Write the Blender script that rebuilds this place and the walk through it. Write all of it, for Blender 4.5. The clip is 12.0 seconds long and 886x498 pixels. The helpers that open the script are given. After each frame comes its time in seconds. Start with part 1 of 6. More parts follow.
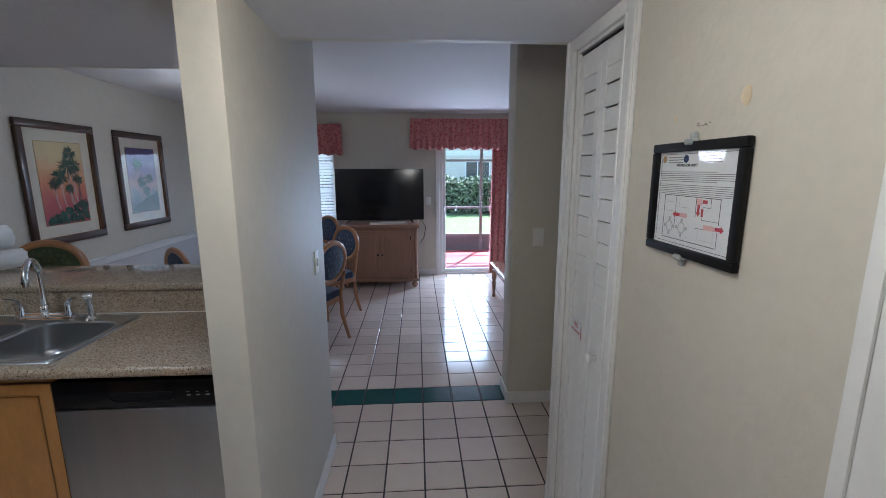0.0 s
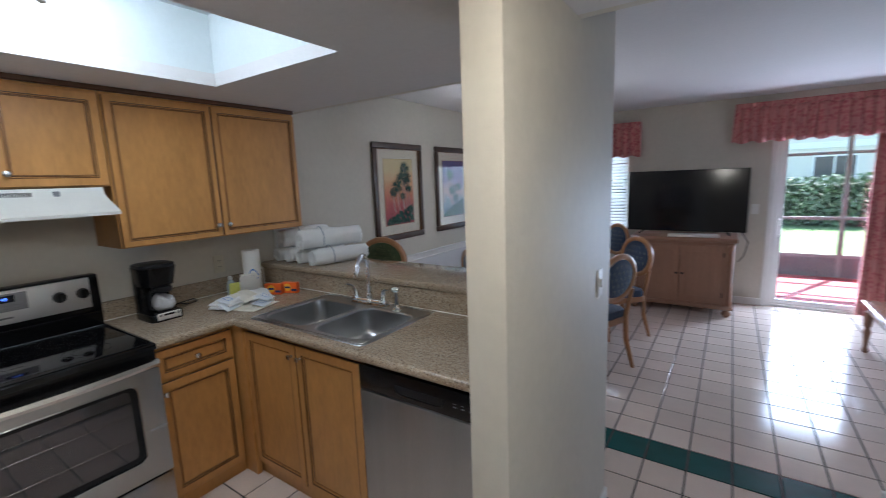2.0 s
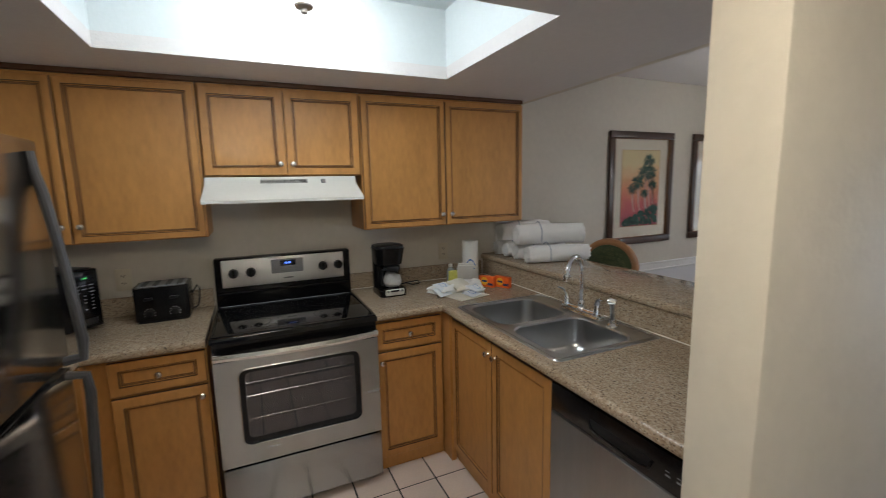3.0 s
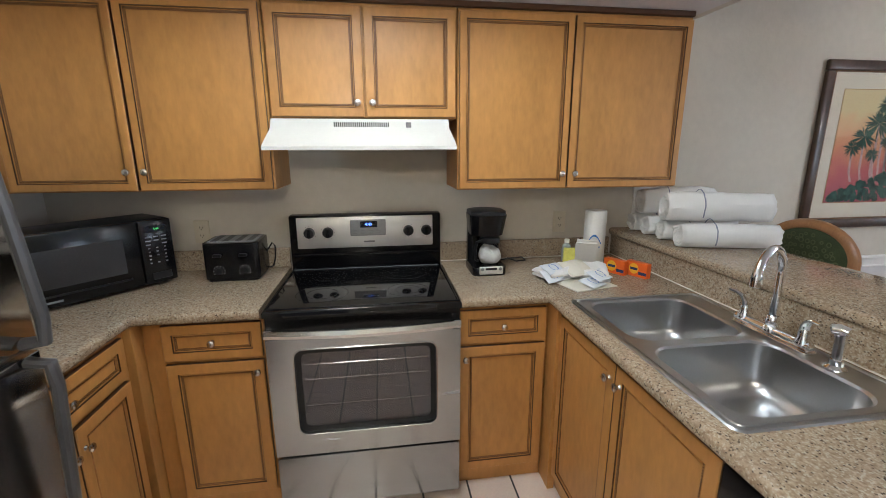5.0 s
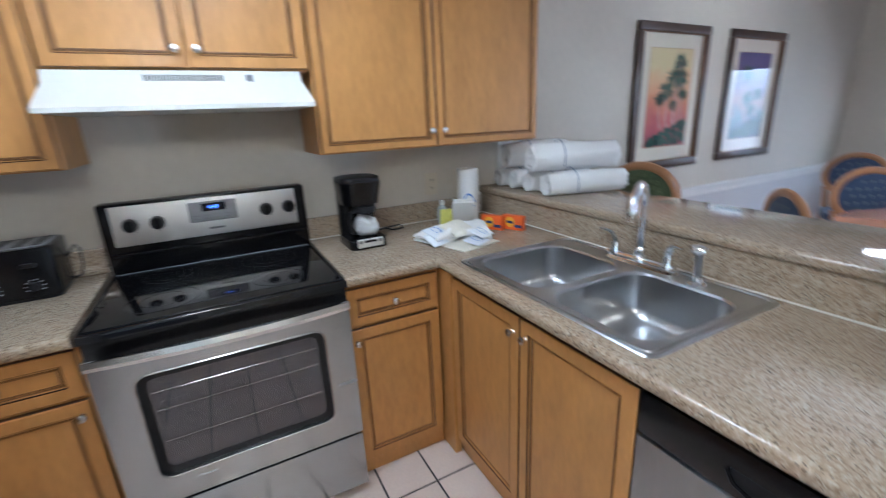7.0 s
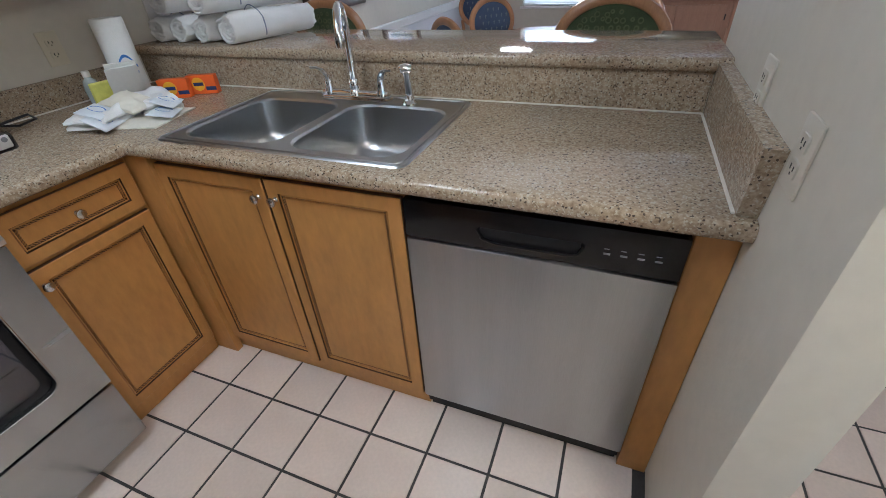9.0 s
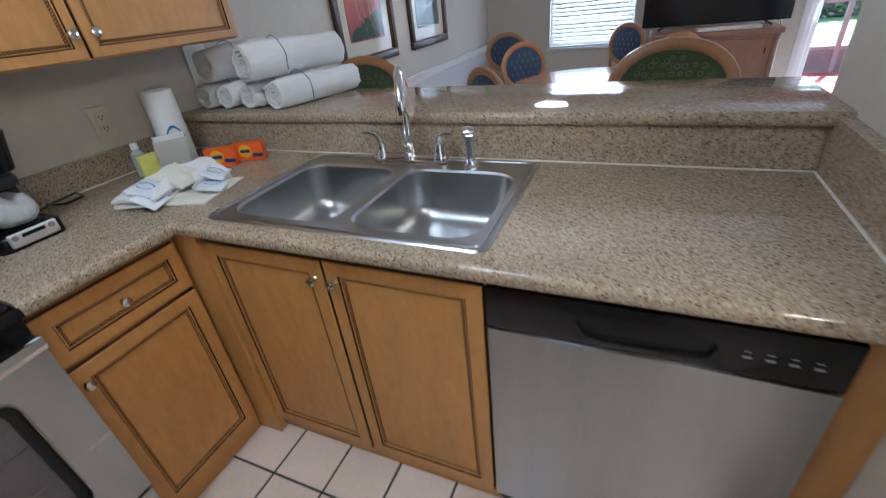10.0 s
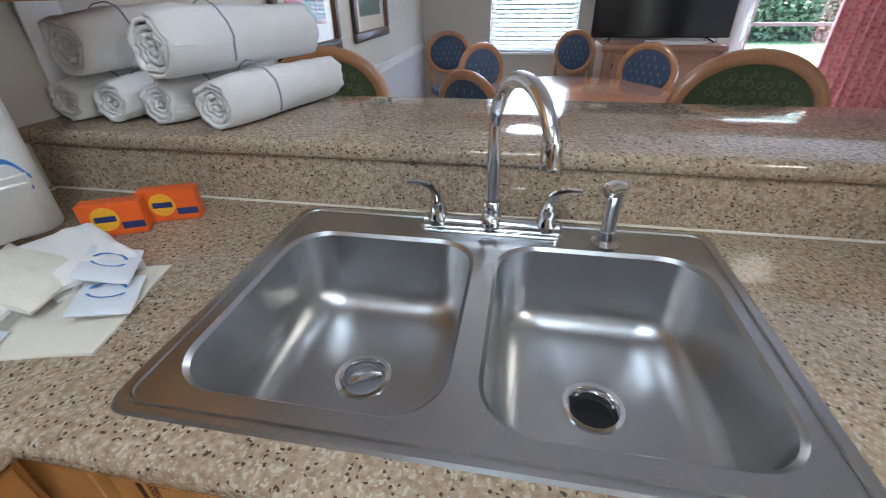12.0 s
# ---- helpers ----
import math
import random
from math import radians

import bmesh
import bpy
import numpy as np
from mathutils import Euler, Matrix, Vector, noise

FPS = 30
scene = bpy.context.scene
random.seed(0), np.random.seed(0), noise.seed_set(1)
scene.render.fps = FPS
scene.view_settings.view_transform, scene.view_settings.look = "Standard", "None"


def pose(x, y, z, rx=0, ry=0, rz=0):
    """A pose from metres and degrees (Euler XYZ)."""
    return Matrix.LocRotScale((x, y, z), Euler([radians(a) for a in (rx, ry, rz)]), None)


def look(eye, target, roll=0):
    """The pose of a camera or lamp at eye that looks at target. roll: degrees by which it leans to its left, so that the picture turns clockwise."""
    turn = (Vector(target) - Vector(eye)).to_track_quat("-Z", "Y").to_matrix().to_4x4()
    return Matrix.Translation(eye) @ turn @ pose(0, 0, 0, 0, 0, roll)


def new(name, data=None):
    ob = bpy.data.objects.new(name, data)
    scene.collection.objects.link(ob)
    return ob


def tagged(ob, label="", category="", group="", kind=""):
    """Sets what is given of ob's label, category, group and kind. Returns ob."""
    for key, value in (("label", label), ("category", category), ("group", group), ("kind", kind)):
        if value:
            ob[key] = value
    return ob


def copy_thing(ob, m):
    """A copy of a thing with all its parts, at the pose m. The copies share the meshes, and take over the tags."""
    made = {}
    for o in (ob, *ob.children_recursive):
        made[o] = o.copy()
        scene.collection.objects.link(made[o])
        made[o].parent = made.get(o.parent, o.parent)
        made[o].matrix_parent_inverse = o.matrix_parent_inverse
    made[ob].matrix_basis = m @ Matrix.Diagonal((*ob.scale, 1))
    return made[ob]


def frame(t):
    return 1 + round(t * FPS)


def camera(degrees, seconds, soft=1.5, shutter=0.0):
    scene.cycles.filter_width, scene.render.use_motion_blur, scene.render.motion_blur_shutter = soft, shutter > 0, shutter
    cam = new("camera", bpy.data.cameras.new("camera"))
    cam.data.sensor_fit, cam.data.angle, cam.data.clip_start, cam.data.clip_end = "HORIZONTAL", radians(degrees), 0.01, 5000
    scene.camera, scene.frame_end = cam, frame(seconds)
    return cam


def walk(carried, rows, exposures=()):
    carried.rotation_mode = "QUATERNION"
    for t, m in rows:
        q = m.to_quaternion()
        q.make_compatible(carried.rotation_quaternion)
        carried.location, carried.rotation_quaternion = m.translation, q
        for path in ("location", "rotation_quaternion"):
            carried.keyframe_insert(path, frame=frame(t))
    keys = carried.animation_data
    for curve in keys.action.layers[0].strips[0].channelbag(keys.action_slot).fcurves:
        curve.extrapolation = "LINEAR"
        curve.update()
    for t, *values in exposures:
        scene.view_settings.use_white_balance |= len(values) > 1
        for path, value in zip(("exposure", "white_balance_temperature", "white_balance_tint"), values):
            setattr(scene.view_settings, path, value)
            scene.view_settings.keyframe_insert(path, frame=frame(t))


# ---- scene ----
cam = camera(92.3, 12.0, soft=0.6, shutter=0.3)
PATH = [
    (0, (0.733, 0.877, 1.616), (0.852, 2.84, 1.25), -0.1),
    (0.5, (0.772, 0.894, 1.618), (0.843, 2.859, 1.252), -0.4),
    (1, (0.802, 0.931, 1.602), (0.516, 2.879, 1.249), -0.8),
    (1.5, (0.764, 1.052, 1.61), (0.055, 2.889, 1.263), -1.4),
    (2, (0.663, 1.191, 1.608), (-0.446, 2.825, 1.292), -2.1),
    (2.5, (0.599, 1.315, 1.581), (-0.911, 2.592, 1.281), -3.4),
    (3, (0.573, 1.438, 1.567), (-1.231, 2.251, 1.277), -1.3),
    (3.5, (0.522, 1.52, 1.545), (-1.38, 2.035, 1.204), -1.7),
    (3.7, (0.474, 1.541, 1.54), (-1.439, 1.992, 1.173), -1.5),
    (5.3, (0.024, 1.723, 1.494), (-1.906, 1.971, 1.03), -0.0),
    (5.5, (-0.001, 1.742, 1.483), (-1.932, 1.964, 1.014), 0.1),
    (6, (-0.025, 1.747, 1.486), (-1.953, 1.928, 0.986), 0.0),
    (6.5, (-0.032, 1.736, 1.477), (-1.949, 1.955, 0.949), -1.3),
    (7, (-0.09, 1.645, 1.449), (-1.785, 2.53, 0.863), -2.6),
    (7.5, (-0.133, 1.607, 1.411), (-1.245, 3.039, 0.567), -6.5),
    (7.7, (-0.122, 1.606, 1.39), (-1.035, 3.116, 0.457), -5.1),
    (9.3, (-0.192, 1.583, 1.345), (-0.833, 3.083, 0.187), -3.6),
    (9.5, (-0.228, 1.586, 1.356), (-0.887, 3.092, 0.218), -3.9),
    (10, (-0.355, 1.701, 1.388), (-1.11, 3.252, 0.375), -6.5),
    (10.5, (-0.543, 1.892, 1.387), (-1.371, 3.48, 0.496), -6.9),
    (11, (-0.732, 2.031, 1.363), (-1.354, 3.688, 0.433), -4.5),
    (11.5, (-0.899, 2.138, 1.335), (-1.115, 3.844, 0.313), -2.9),
    (12, (-0.976, 2.166, 1.336), (-1.295, 3.844, 0.296), -1.0),
]
EXPOSURES = [(0.0, 1.92, 5550, 10), (1.0, 1.96, 5550, 10), (1.5, 2.14, 5550, 10), (2.0, 2.22, 5850, 10), (2.5, 2.2, 6700, 10), (3.5, 2.42, 6600, 10), (5.5, 3.1, 6400, 10),
             (6.5, 3.08, 6100, 10), (7.0, 3.15, 5450, 10), (7.5, 3.08, 5550, 10), (9.5, 2.84, 5850, 10), (10.0, 2.82, 5700, 10), (10.5, 3.02, 5600, 10), (12.0, 3.1, 5850, 10)]
walk(cam, [(t, look(eye, target, roll)) for t, eye, target, roll in PATH], EXPOSURES)

# ---- world and large lights ----
SUN_EL, SUN_AZ = radians(52), radians(25)
world = bpy.data.worlds.new("world")
scene.world = world
world.use_nodes = True
wn = world.node_tree
sky = wn.nodes.new("ShaderNodeTexSky")
sky.sky_type, sky.sun_disc, sky.sun_elevation, sky.sun_rotation = "NISHITA", False, SUN_EL, SUN_AZ
wn.links.new(sky.outputs["Color"], wn.nodes["Background"].inputs["Color"])
wn.nodes["Background"].inputs["Strength"].default_value = 0.15


def lamp(name, kind, m, energy, color, **kw):
    data = bpy.data.lights.new(name, kind)
    data.energy, data.color = energy, color
    for k, v in kw.items():
        if k == "angle":
            data.angle = v
        elif k == "size":
            data.shape, data.size, data.size_y = "RECTANGLE", v[0], v[1]
        elif k == "radius":
            data.shadow_soft_size = v
    ob = new(name, data)
    ob.matrix_world = m
    return ob


sun_dir = Vector((math.sin(SUN_AZ) * math.cos(SUN_EL), math.cos(SUN_AZ) * math.cos(SUN_EL), math.sin(SUN_EL)))
lamp("sun", "SUN", look(sun_dir * 30, (0, 0, 0)), 5.0, (1.0, 0.95, 0.88), angle=radians(0.5))
# daylight of the open sky, standing in the openings of the far wall
lamp("daylight_slider", "AREA", look((1.49, 7.62, 0.82), (1.5, 5.0, 0.4)), 15.0, (0.66, 0.80, 1.0), size=(0.74, 1.44))
lamp("daylight_window", "AREA", look((-0.943, 7.435, 1.36), (-0.943, 5.0, 1.2)), 2.8, (0.66, 0.81, 1.0), size=(0.82, 1.1))
KITCHEN_GLOW, DINING_GLOW, ENTRY_GLOW = 2.8, 5.2, 5.3


# ---- materials ----
def mat(name, color, rough=0.5, metal=0.0, vary=0.12, scale=3.0, grain=60.0, bump=0.0, bump_scale=80.0, spread=0.0,
        stretch=(1, 1, 1), dark=None, coat=0.0, random_obj=0.0, island=0.0, emit=None, emit_strength=0.0, spec=0.5, sheen=0.0, aniso=0.0, aniso_turn=0.25):
    m = bpy.data.materials.new(name)
    m.use_nodes = True
    nt = m.node_tree
    N, L = nt.nodes, nt.links
    b = N["Principled BSDF"]
    b.inputs["Roughness"].default_value = rough
    b.inputs["Metallic"].default_value = metal
    b.inputs["Specular IOR Level"].default_value = spec
    b.inputs["Coat Weight"].default_value = coat
    b.inputs["Coat Roughness"].default_value = 0.08
    b.inputs["Sheen Weight"].default_value = sheen
    b.inputs["Anisotropic"].default_value, b.inputs["Anisotropic Rotation"].default_value = aniso, aniso_turn
    tc = N.new("ShaderNodeTexCoord")
    mp = N.new("ShaderNodeMapping")
    mp.inputs["Scale"].default_value = stretch
    L.new(tc.outputs["Object"], mp.inputs["Vector"])
    n1 = N.new("ShaderNodeTexNoise")
    n1.inputs["Scale"].default_value, n1.inputs["Detail"].default_value = scale, 4
    n2 = N.new("ShaderNodeTexNoise")
    n2.inputs["Scale"].default_value, n2.inputs["Detail"].default_value = grain, 3
    L.new(mp.outputs[0], n1.inputs["Vector"])
    L.new(mp.outputs[0], n2.inputs["Vector"])
    add = N.new("ShaderNodeMath")
    add.operation = "ADD"
    L.new(n1.outputs[0], add.inputs[0])
    L.new(n2.outputs[0], add.inputs[1])
    rng = N.new("ShaderNodeMapRange")
    rng.inputs["From Min"].default_value, rng.inputs["From Max"].default_value = 0.6, 1.4
    L.new(add.outputs[0], rng.inputs["Value"])
    mix = N.new("ShaderNodeMix")
    mix.data_type = "RGBA"
    lo = dark or [c * (1 - vary) for c in color]
    hi = [min(1, c * (1 + vary)) for c in color]
    mix.inputs["A"].default_value, mix.inputs["B"].default_value = (*lo, 1), (*hi, 1)
    L.new(rng.outputs[0], mix.inputs["Factor"])
    out = mix.outputs["Result"]
    if random_obj or island:
        src = N.new("ShaderNodeObjectInfo").outputs["Random"] if random_obj else N.new("ShaderNodeNewGeometry").outputs["Random Per Island"]
        r2 = N.new("ShaderNodeMapRange")
        k = random_obj or island
        r2.inputs["To Min"].default_value, r2.inputs["To Max"].default_value = 1 - k, 1 + k
        L.new(src, r2.inputs["Value"])
        hs = N.new("ShaderNodeHueSaturation")
        L.new(r2.outputs[0], hs.inputs["Value"])
        L.new(out, hs.inputs["Color"])
        out = hs.outputs["Color"]
    L.new(out, b.inputs["Base Color"])
    if spread:
        r3 = N.new("ShaderNodeMapRange")
        r3.inputs["To Min"].default_value, r3.inputs["To Max"].default_value = max(0.02, rough - spread), rough + spread
        L.new(n1.outputs[0], r3.inputs["Value"])
        L.new(r3.outputs[0], b.inputs["Roughness"])
    if bump:
        n3 = N.new("ShaderNodeTexNoise")
        n3.inputs["Scale"].default_value, n3.inputs["Detail"].default_value = bump_scale, 3
        L.new(mp.outputs[0], n3.inputs["Vector"])
        bp = N.new("ShaderNodeBump")
        bp.inputs["Strength"].default_value, bp.inputs["Distance"].default_value = bump, 0.004
        L.new(n3.outputs[0], bp.inputs["Height"])
        L.new(bp.outputs[0], b.inputs["Normal"])
    if emit:
        b.inputs["Emission Color"].default_value = (*emit, 1)
        b.inputs["Emission Strength"].default_value = emit_strength
    return m


def ramp(nt, stops, interp="LINEAR"):
    r = nt.nodes.new("ShaderNodeValToRGB")
    r.color_ramp.interpolation = interp
    e = r.color_ramp.elements
    while len(e) < len(stops):
        e.new(0.5)
    for el, (p, c) in zip(e, stops):
        el.position, el.color = p, (*c, 1)
    return r


def granite_mat():
    """Tan speckled laminate: cream blotches, brown grains and black flecks."""
    m = mat("granite_laminate", (0.4, 0.31, 0.22), rough=0.075, coat=0.0, spec=0.5)
    nt = m.node_tree
    N, L = nt.nodes, nt.links
    tc = N.new("ShaderNodeTexCoord")
    a = N.new("ShaderNodeTexNoise")
    a.inputs["Scale"].default_value, a.inputs["Detail"].default_value, a.inputs["Roughness"].default_value = 100, 4, 0.62
    L.new(tc.outputs["Object"], a.inputs["Vector"])
    ra = ramp(nt, [(0.28, (0.22, 0.155, 0.10)), (0.42, (0.30, 0.222, 0.15)), (0.52, (0.36, 0.275, 0.19)), (0.62, (0.42, 0.33, 0.24)), (0.72, (0.54, 0.445, 0.33))])
    L.new(a.outputs[0], ra.inputs["Fac"])
    v = N.new("ShaderNodeTexVoronoi")
    v.inputs["Scale"].default_value = 280
    L.new(tc.outputs["Object"], v.inputs["Vector"])
    sep = N.new("ShaderNodeSeparateColor")
    L.new(v.outputs["Color"], sep.inputs[0])
    rv = ramp(nt, [(0.0, (1, 1, 1)), (0.058, (0, 0, 0))], "CONSTANT")
    L.new(sep.outputs[0], rv.inputs["Fac"])
    rv2 = ramp(nt, [(0.0, (1, 1, 1)), (0.15, (0, 0, 0))], "CONSTANT")
    L.new(sep.outputs[1], rv2.inputs["Fac"])
    big = N.new("ShaderNodeTexNoise")
    big.inputs["Scale"].default_value = 9
    L.new(tc.outputs["Object"], big.inputs["Vector"])
    m1 = N.new("ShaderNodeMix")
    m1.data_type, m1.inputs["B"].default_value = "RGBA", (0.085, 0.062, 0.045, 1)
    L.new(rv.outputs[0], m1.inputs["Factor"])
    L.new(ra.outputs[0], m1.inputs["A"])
    m2 = N.new("ShaderNodeMix")
    m2.data_type, m2.inputs["B"].default_value = "RGBA", (0.46, 0.40, 0.31, 1)
    L.new(rv2.outputs[0], m2.inputs["Factor"])
    L.new(m1.outputs["Result"], m2.inputs["A"])
    hs = N.new("ShaderNodeHueSaturation")
    r = N.new("ShaderNodeMapRange")
    r.inputs["To Min"].default_value, r.inputs["To Max"].default_value = 0.85, 1.15
    L.new(big.outputs[0], r.inputs["Value"])
    L.new(r.outputs[0], hs.inputs["Value"])
    L.new(m2.outputs["Result"], hs.inputs["Color"])
    L.new(hs.outputs[0], N["Principled BSDF"].inputs["Base Color"])
    return m


def glass_mat(name, tint=(1, 1, 1), gain=1.0):
    m = bpy.data.materials.new(name)
    m.use_nodes = True
    nt = m.node_tree
    nt.nodes.remove(nt.nodes["Principled BSDF"])
    t = nt.nodes.new("ShaderNodeBsdfTransparent")
    t.inputs[0].default_value = (*tint, 1)
    g = nt.nodes.new("ShaderNodeBsdfGlossy")
    g.inputs["Roughness"].default_value = 0.015
    lw = nt.nodes.new("ShaderNodeLayerWeight")
    lw.inputs[0].default_value = 0.5
    f = nt.nodes.new("ShaderNodeMath")
    f.operation, f.inputs[1].default_value = "POWER", 5.0
    nt.links.new(lw.outputs["Facing"], f.inputs[0])
    base = nt.nodes.new("ShaderNodeMath")
    base.operation, base.inputs[1].default_value, base.inputs[2].default_value = "MULTIPLY_ADD", 0.92, 0.045
    nt.links.new(f.outputs[0], base.inputs[0])
    mx = nt.nodes.new("ShaderNodeMixShader")
    mul = nt.nodes.new("ShaderNodeMath")
    mul.operation, mul.use_clamp, mul.inputs[1].default_value = "MULTIPLY", True, gain
    nt.links.new(base.outputs[0], mul.inputs[0])
    nt.links.new(mul.outputs[0], mx.inputs[0])
    nt.links.new(t.outputs[0], mx.inputs[1])
    nt.links.new(g.outputs[0], mx.inputs[2])
    nt.links.new(mx.outputs[0], nt.nodes["Material Output"].inputs[0])
    return m


WALL = mat("wall_paint_beige", (0.60, 0.555, 0.475), 0.58, vary=0.05, scale=1.5, grain=25, bump=0.2, bump_scale=70)
CEIL = mat("ceiling_paint", (0.65, 0.63, 0.625), 0.8, vary=0.04, scale=1.2, grain=40, bump=0.3, bump_scale=120)
WELL = mat("well_paint_white", (0.64, 0.69, 0.70), 0.7, vary=0.03, bump=0.1)
TRIM = mat("trim_white_gloss", (0.80, 0.79, 0.77), 0.35, vary=0.04, scale=4, grain=30, bump=0.04)
GROUT = mat("grout_dark", (0.055, 0.050, 0.048), 0.9, vary=0.3, scale=6, grain=200, bump=0.3, bump_scale=300)
TILE = mat("tile_pale_pink", (0.72, 0.60, 0.525), 0.13, vary=0.07, scale=5, grain=90, random_obj=0.07, bump=0.05, bump_scale=14, spread=0.06)
TILE_J = mat("tile_pale_pink_joined", (0.72, 0.60, 0.525), 0.13, vary=0.07, scale=5, grain=90, island=0.07, bump=0.05, bump_scale=14, spread=0.06)
TEAL = mat("tile_teal", (0.012, 0.085, 0.082), 0.18, vary=0.2, scale=8, grain=90, random_obj=0.15)
WOOD = mat("maple_honey", (0.47, 0.225, 0.065), 0.42, vary=0.17, scale=5, grain=26, stretch=(2.0, 2.0, 0.7), bump=0.03, bump_scale=60, spread=0.06, coat=0.06)
GLAZE = mat("dark_glaze_wood", (0.082, 0.031, 0.011), 0.45, vary=0.3, grain=60)
WOODIN = mat("cabinet_underside", (0.30, 0.15, 0.05), 0.5, vary=0.15, stretch=(5, 5, 1))
GRANITE = granite_mat()
CAULK = mat("caulk_white", (0.72, 0.68, 0.6), 0.6, vary=0.1)
STEEL = mat("stainless_brushed", (0.47, 0.48, 0.49), 0.25, 1.0, vary=0.06, scale=2, grain=140, stretch=(1, 1, 12), spread=0.05, aniso=0.8)
DWSTEEL = mat("stainless_dishwasher", (0.46, 0.465, 0.47), 0.36, 1.0, vary=0.08, scale=2.5, grain=120, stretch=(9, 9, 0.25), spread=0.06, aniso=0.7)
DARKP = mat("dark_grey_plastic", (0.06, 0.06, 0.064), 0.38, vary=0.1)
SINK = mat("sink_steel_satin", (0.47, 0.475, 0.48), 0.30, 1.0, vary=0.05, scale=8, grain=200, spread=0.03)
FRIDGE = mat("fridge_steel_dark", (0.40, 0.39, 0.385), 0.13, 1.0, vary=0.05, scale=1.5, grain=120, stretch=(14, 14, 1), spread=0.03, aniso=0.9, aniso_turn=0.0)
CHROME = mat("chrome", (0.82, 0.83, 0.84), 0.06, 1.0, vary=0.02)
NICKEL = mat("satin_nickel", (0.66, 0.64, 0.61), 0.25, 1.0, vary=0.05)
BLACK = mat("black_plastic_gloss", (0.005, 0.005, 0.006), 0.2, vary=0.2, spec=0.38)
BLACKM = mat("black_plastic_matte", (0.009, 0.009, 0.010), 0.36, vary=0.2, bump=0.05, bump_scale=300, spec=0.3)
BGLASS = mat("black_ceramic_glass", (0.006, 0.006, 0.007), 0.06, vary=0.2)
SCREEN = mat("tv_screen", (0.006, 0.006, 0.009), 0.12, vary=0.1, spec=0.5)
PANEL = mat("stainless_satin_panel", (0.76, 0.75, 0.74), 0.5, 1.0, vary=0.04, grain=140, stretch=(12, 12, 1))
BARST = mat("stainless_handle", (0.78, 0.78, 0.78), 0.2, 1.0, vary=0.03)
OVENGL = glass_mat("oven_glass", (0.8, 0.8, 0.83), 2.0)
GLASS = glass_mat("clear_glass")
OVENIN = mat("oven_enamel_dark", (0.085, 0.085, 0.095), 0.4, vary=0.3)
ENAMEL = mat("hood_white_enamel", (0.64, 0.63, 0.585), 0.35, vary=0.03)
GREYP = mat("grey_plastic", (0.25, 0.25, 0.26), 0.45)
WHITEP = mat("white_plastic", (0.78, 0.76, 0.72), 0.4, vary=0.03)
PLATE = mat("beige_plate", (0.60, 0.555, 0.475), 0.35, vary=0.03)
IVORYP = mat("ivory_plastic", (0.62, 0.56, 0.44), 0.4, vary=0.03)
DISPLAY = mat("display_dark", (0.01, 0.012, 0.02), 0.15)
LED_B = mat("led_blue", (0.02, 0.05, 0.2), 0.4, emit=(0.08, 0.2, 1.0), emit_strength=0.7)
LED_G = mat("led_green", (0.02, 0.2, 0.05), 0.4, emit=(0.15, 1.0, 0.3), emit_strength=0.12)
INKW = mat("print_white", (0.7, 0.7, 0.7), 0.5)
INKG = mat("print_grey", (0.22, 0.22, 0.23), 0.5)


# ---- building helpers ----
def mesh(name, bm, material, smooth=True):
    me = bpy.data.meshes.new(name)
    bmesh.ops.recalc_face_normals(bm, faces=bm.faces)
    bm.to_mesh(me)
    bm.free()
    for m in material if isinstance(material, (list, tuple)) else [material]:
        me.materials.append(m)
    if smooth:
        for p in me.polygons:
            p.use_smooth = True
        me.set_sharp_from_angle(angle=radians(32))
    return me


def part(name, bm, material, parent=None, label="", at=None):
    ob = new(name, mesh(name, bm, material))
    if parent:
        ob.parent = parent
    if at is not None:
        ob.matrix_basis = at
    if label:
        ob["label"] = label
    return ob


def thing(name, m, label, category, group="", kind=""):
    ob = new(name)
    ob.empty_display_size = 0.05
    ob.matrix_basis = m
    return tagged(ob, label, category, group, kind)


def B(x0, x1, y0, y1, z0, z1, bevel=0.0, seg=1, bm=None):
    """A box between two corners, with rounded edges."""
    t = bmesh.new()
    bmesh.ops.create_cube(t, size=1)
    for v in t.verts:
        v.co = ((x0 + x1) / 2 + v.co.x * abs(x1 - x0), (y0 + y1) / 2 + v.co.y * abs(y1 - y0), (z0 + z1) / 2 + v.co.z * abs(z1 - z0))
    if bevel:
        bmesh.ops.bevel(t, geom=t.edges[:], offset=bevel, segments=seg, affect="EDGES", profile=0.5, clamp_overlap=True)
    if bm is None:
        return t
    return join(bm, t)


def join(bm, other, m=None):
    if m is not None:
        bmesh.ops.transform(other, matrix=m, verts=other.verts)
    me = bpy.data.meshes.new("tmp")
    other.to_mesh(me)
    other.free()
    bm.from_mesh(me)
    bpy.data.meshes.remove(me)
    return bm


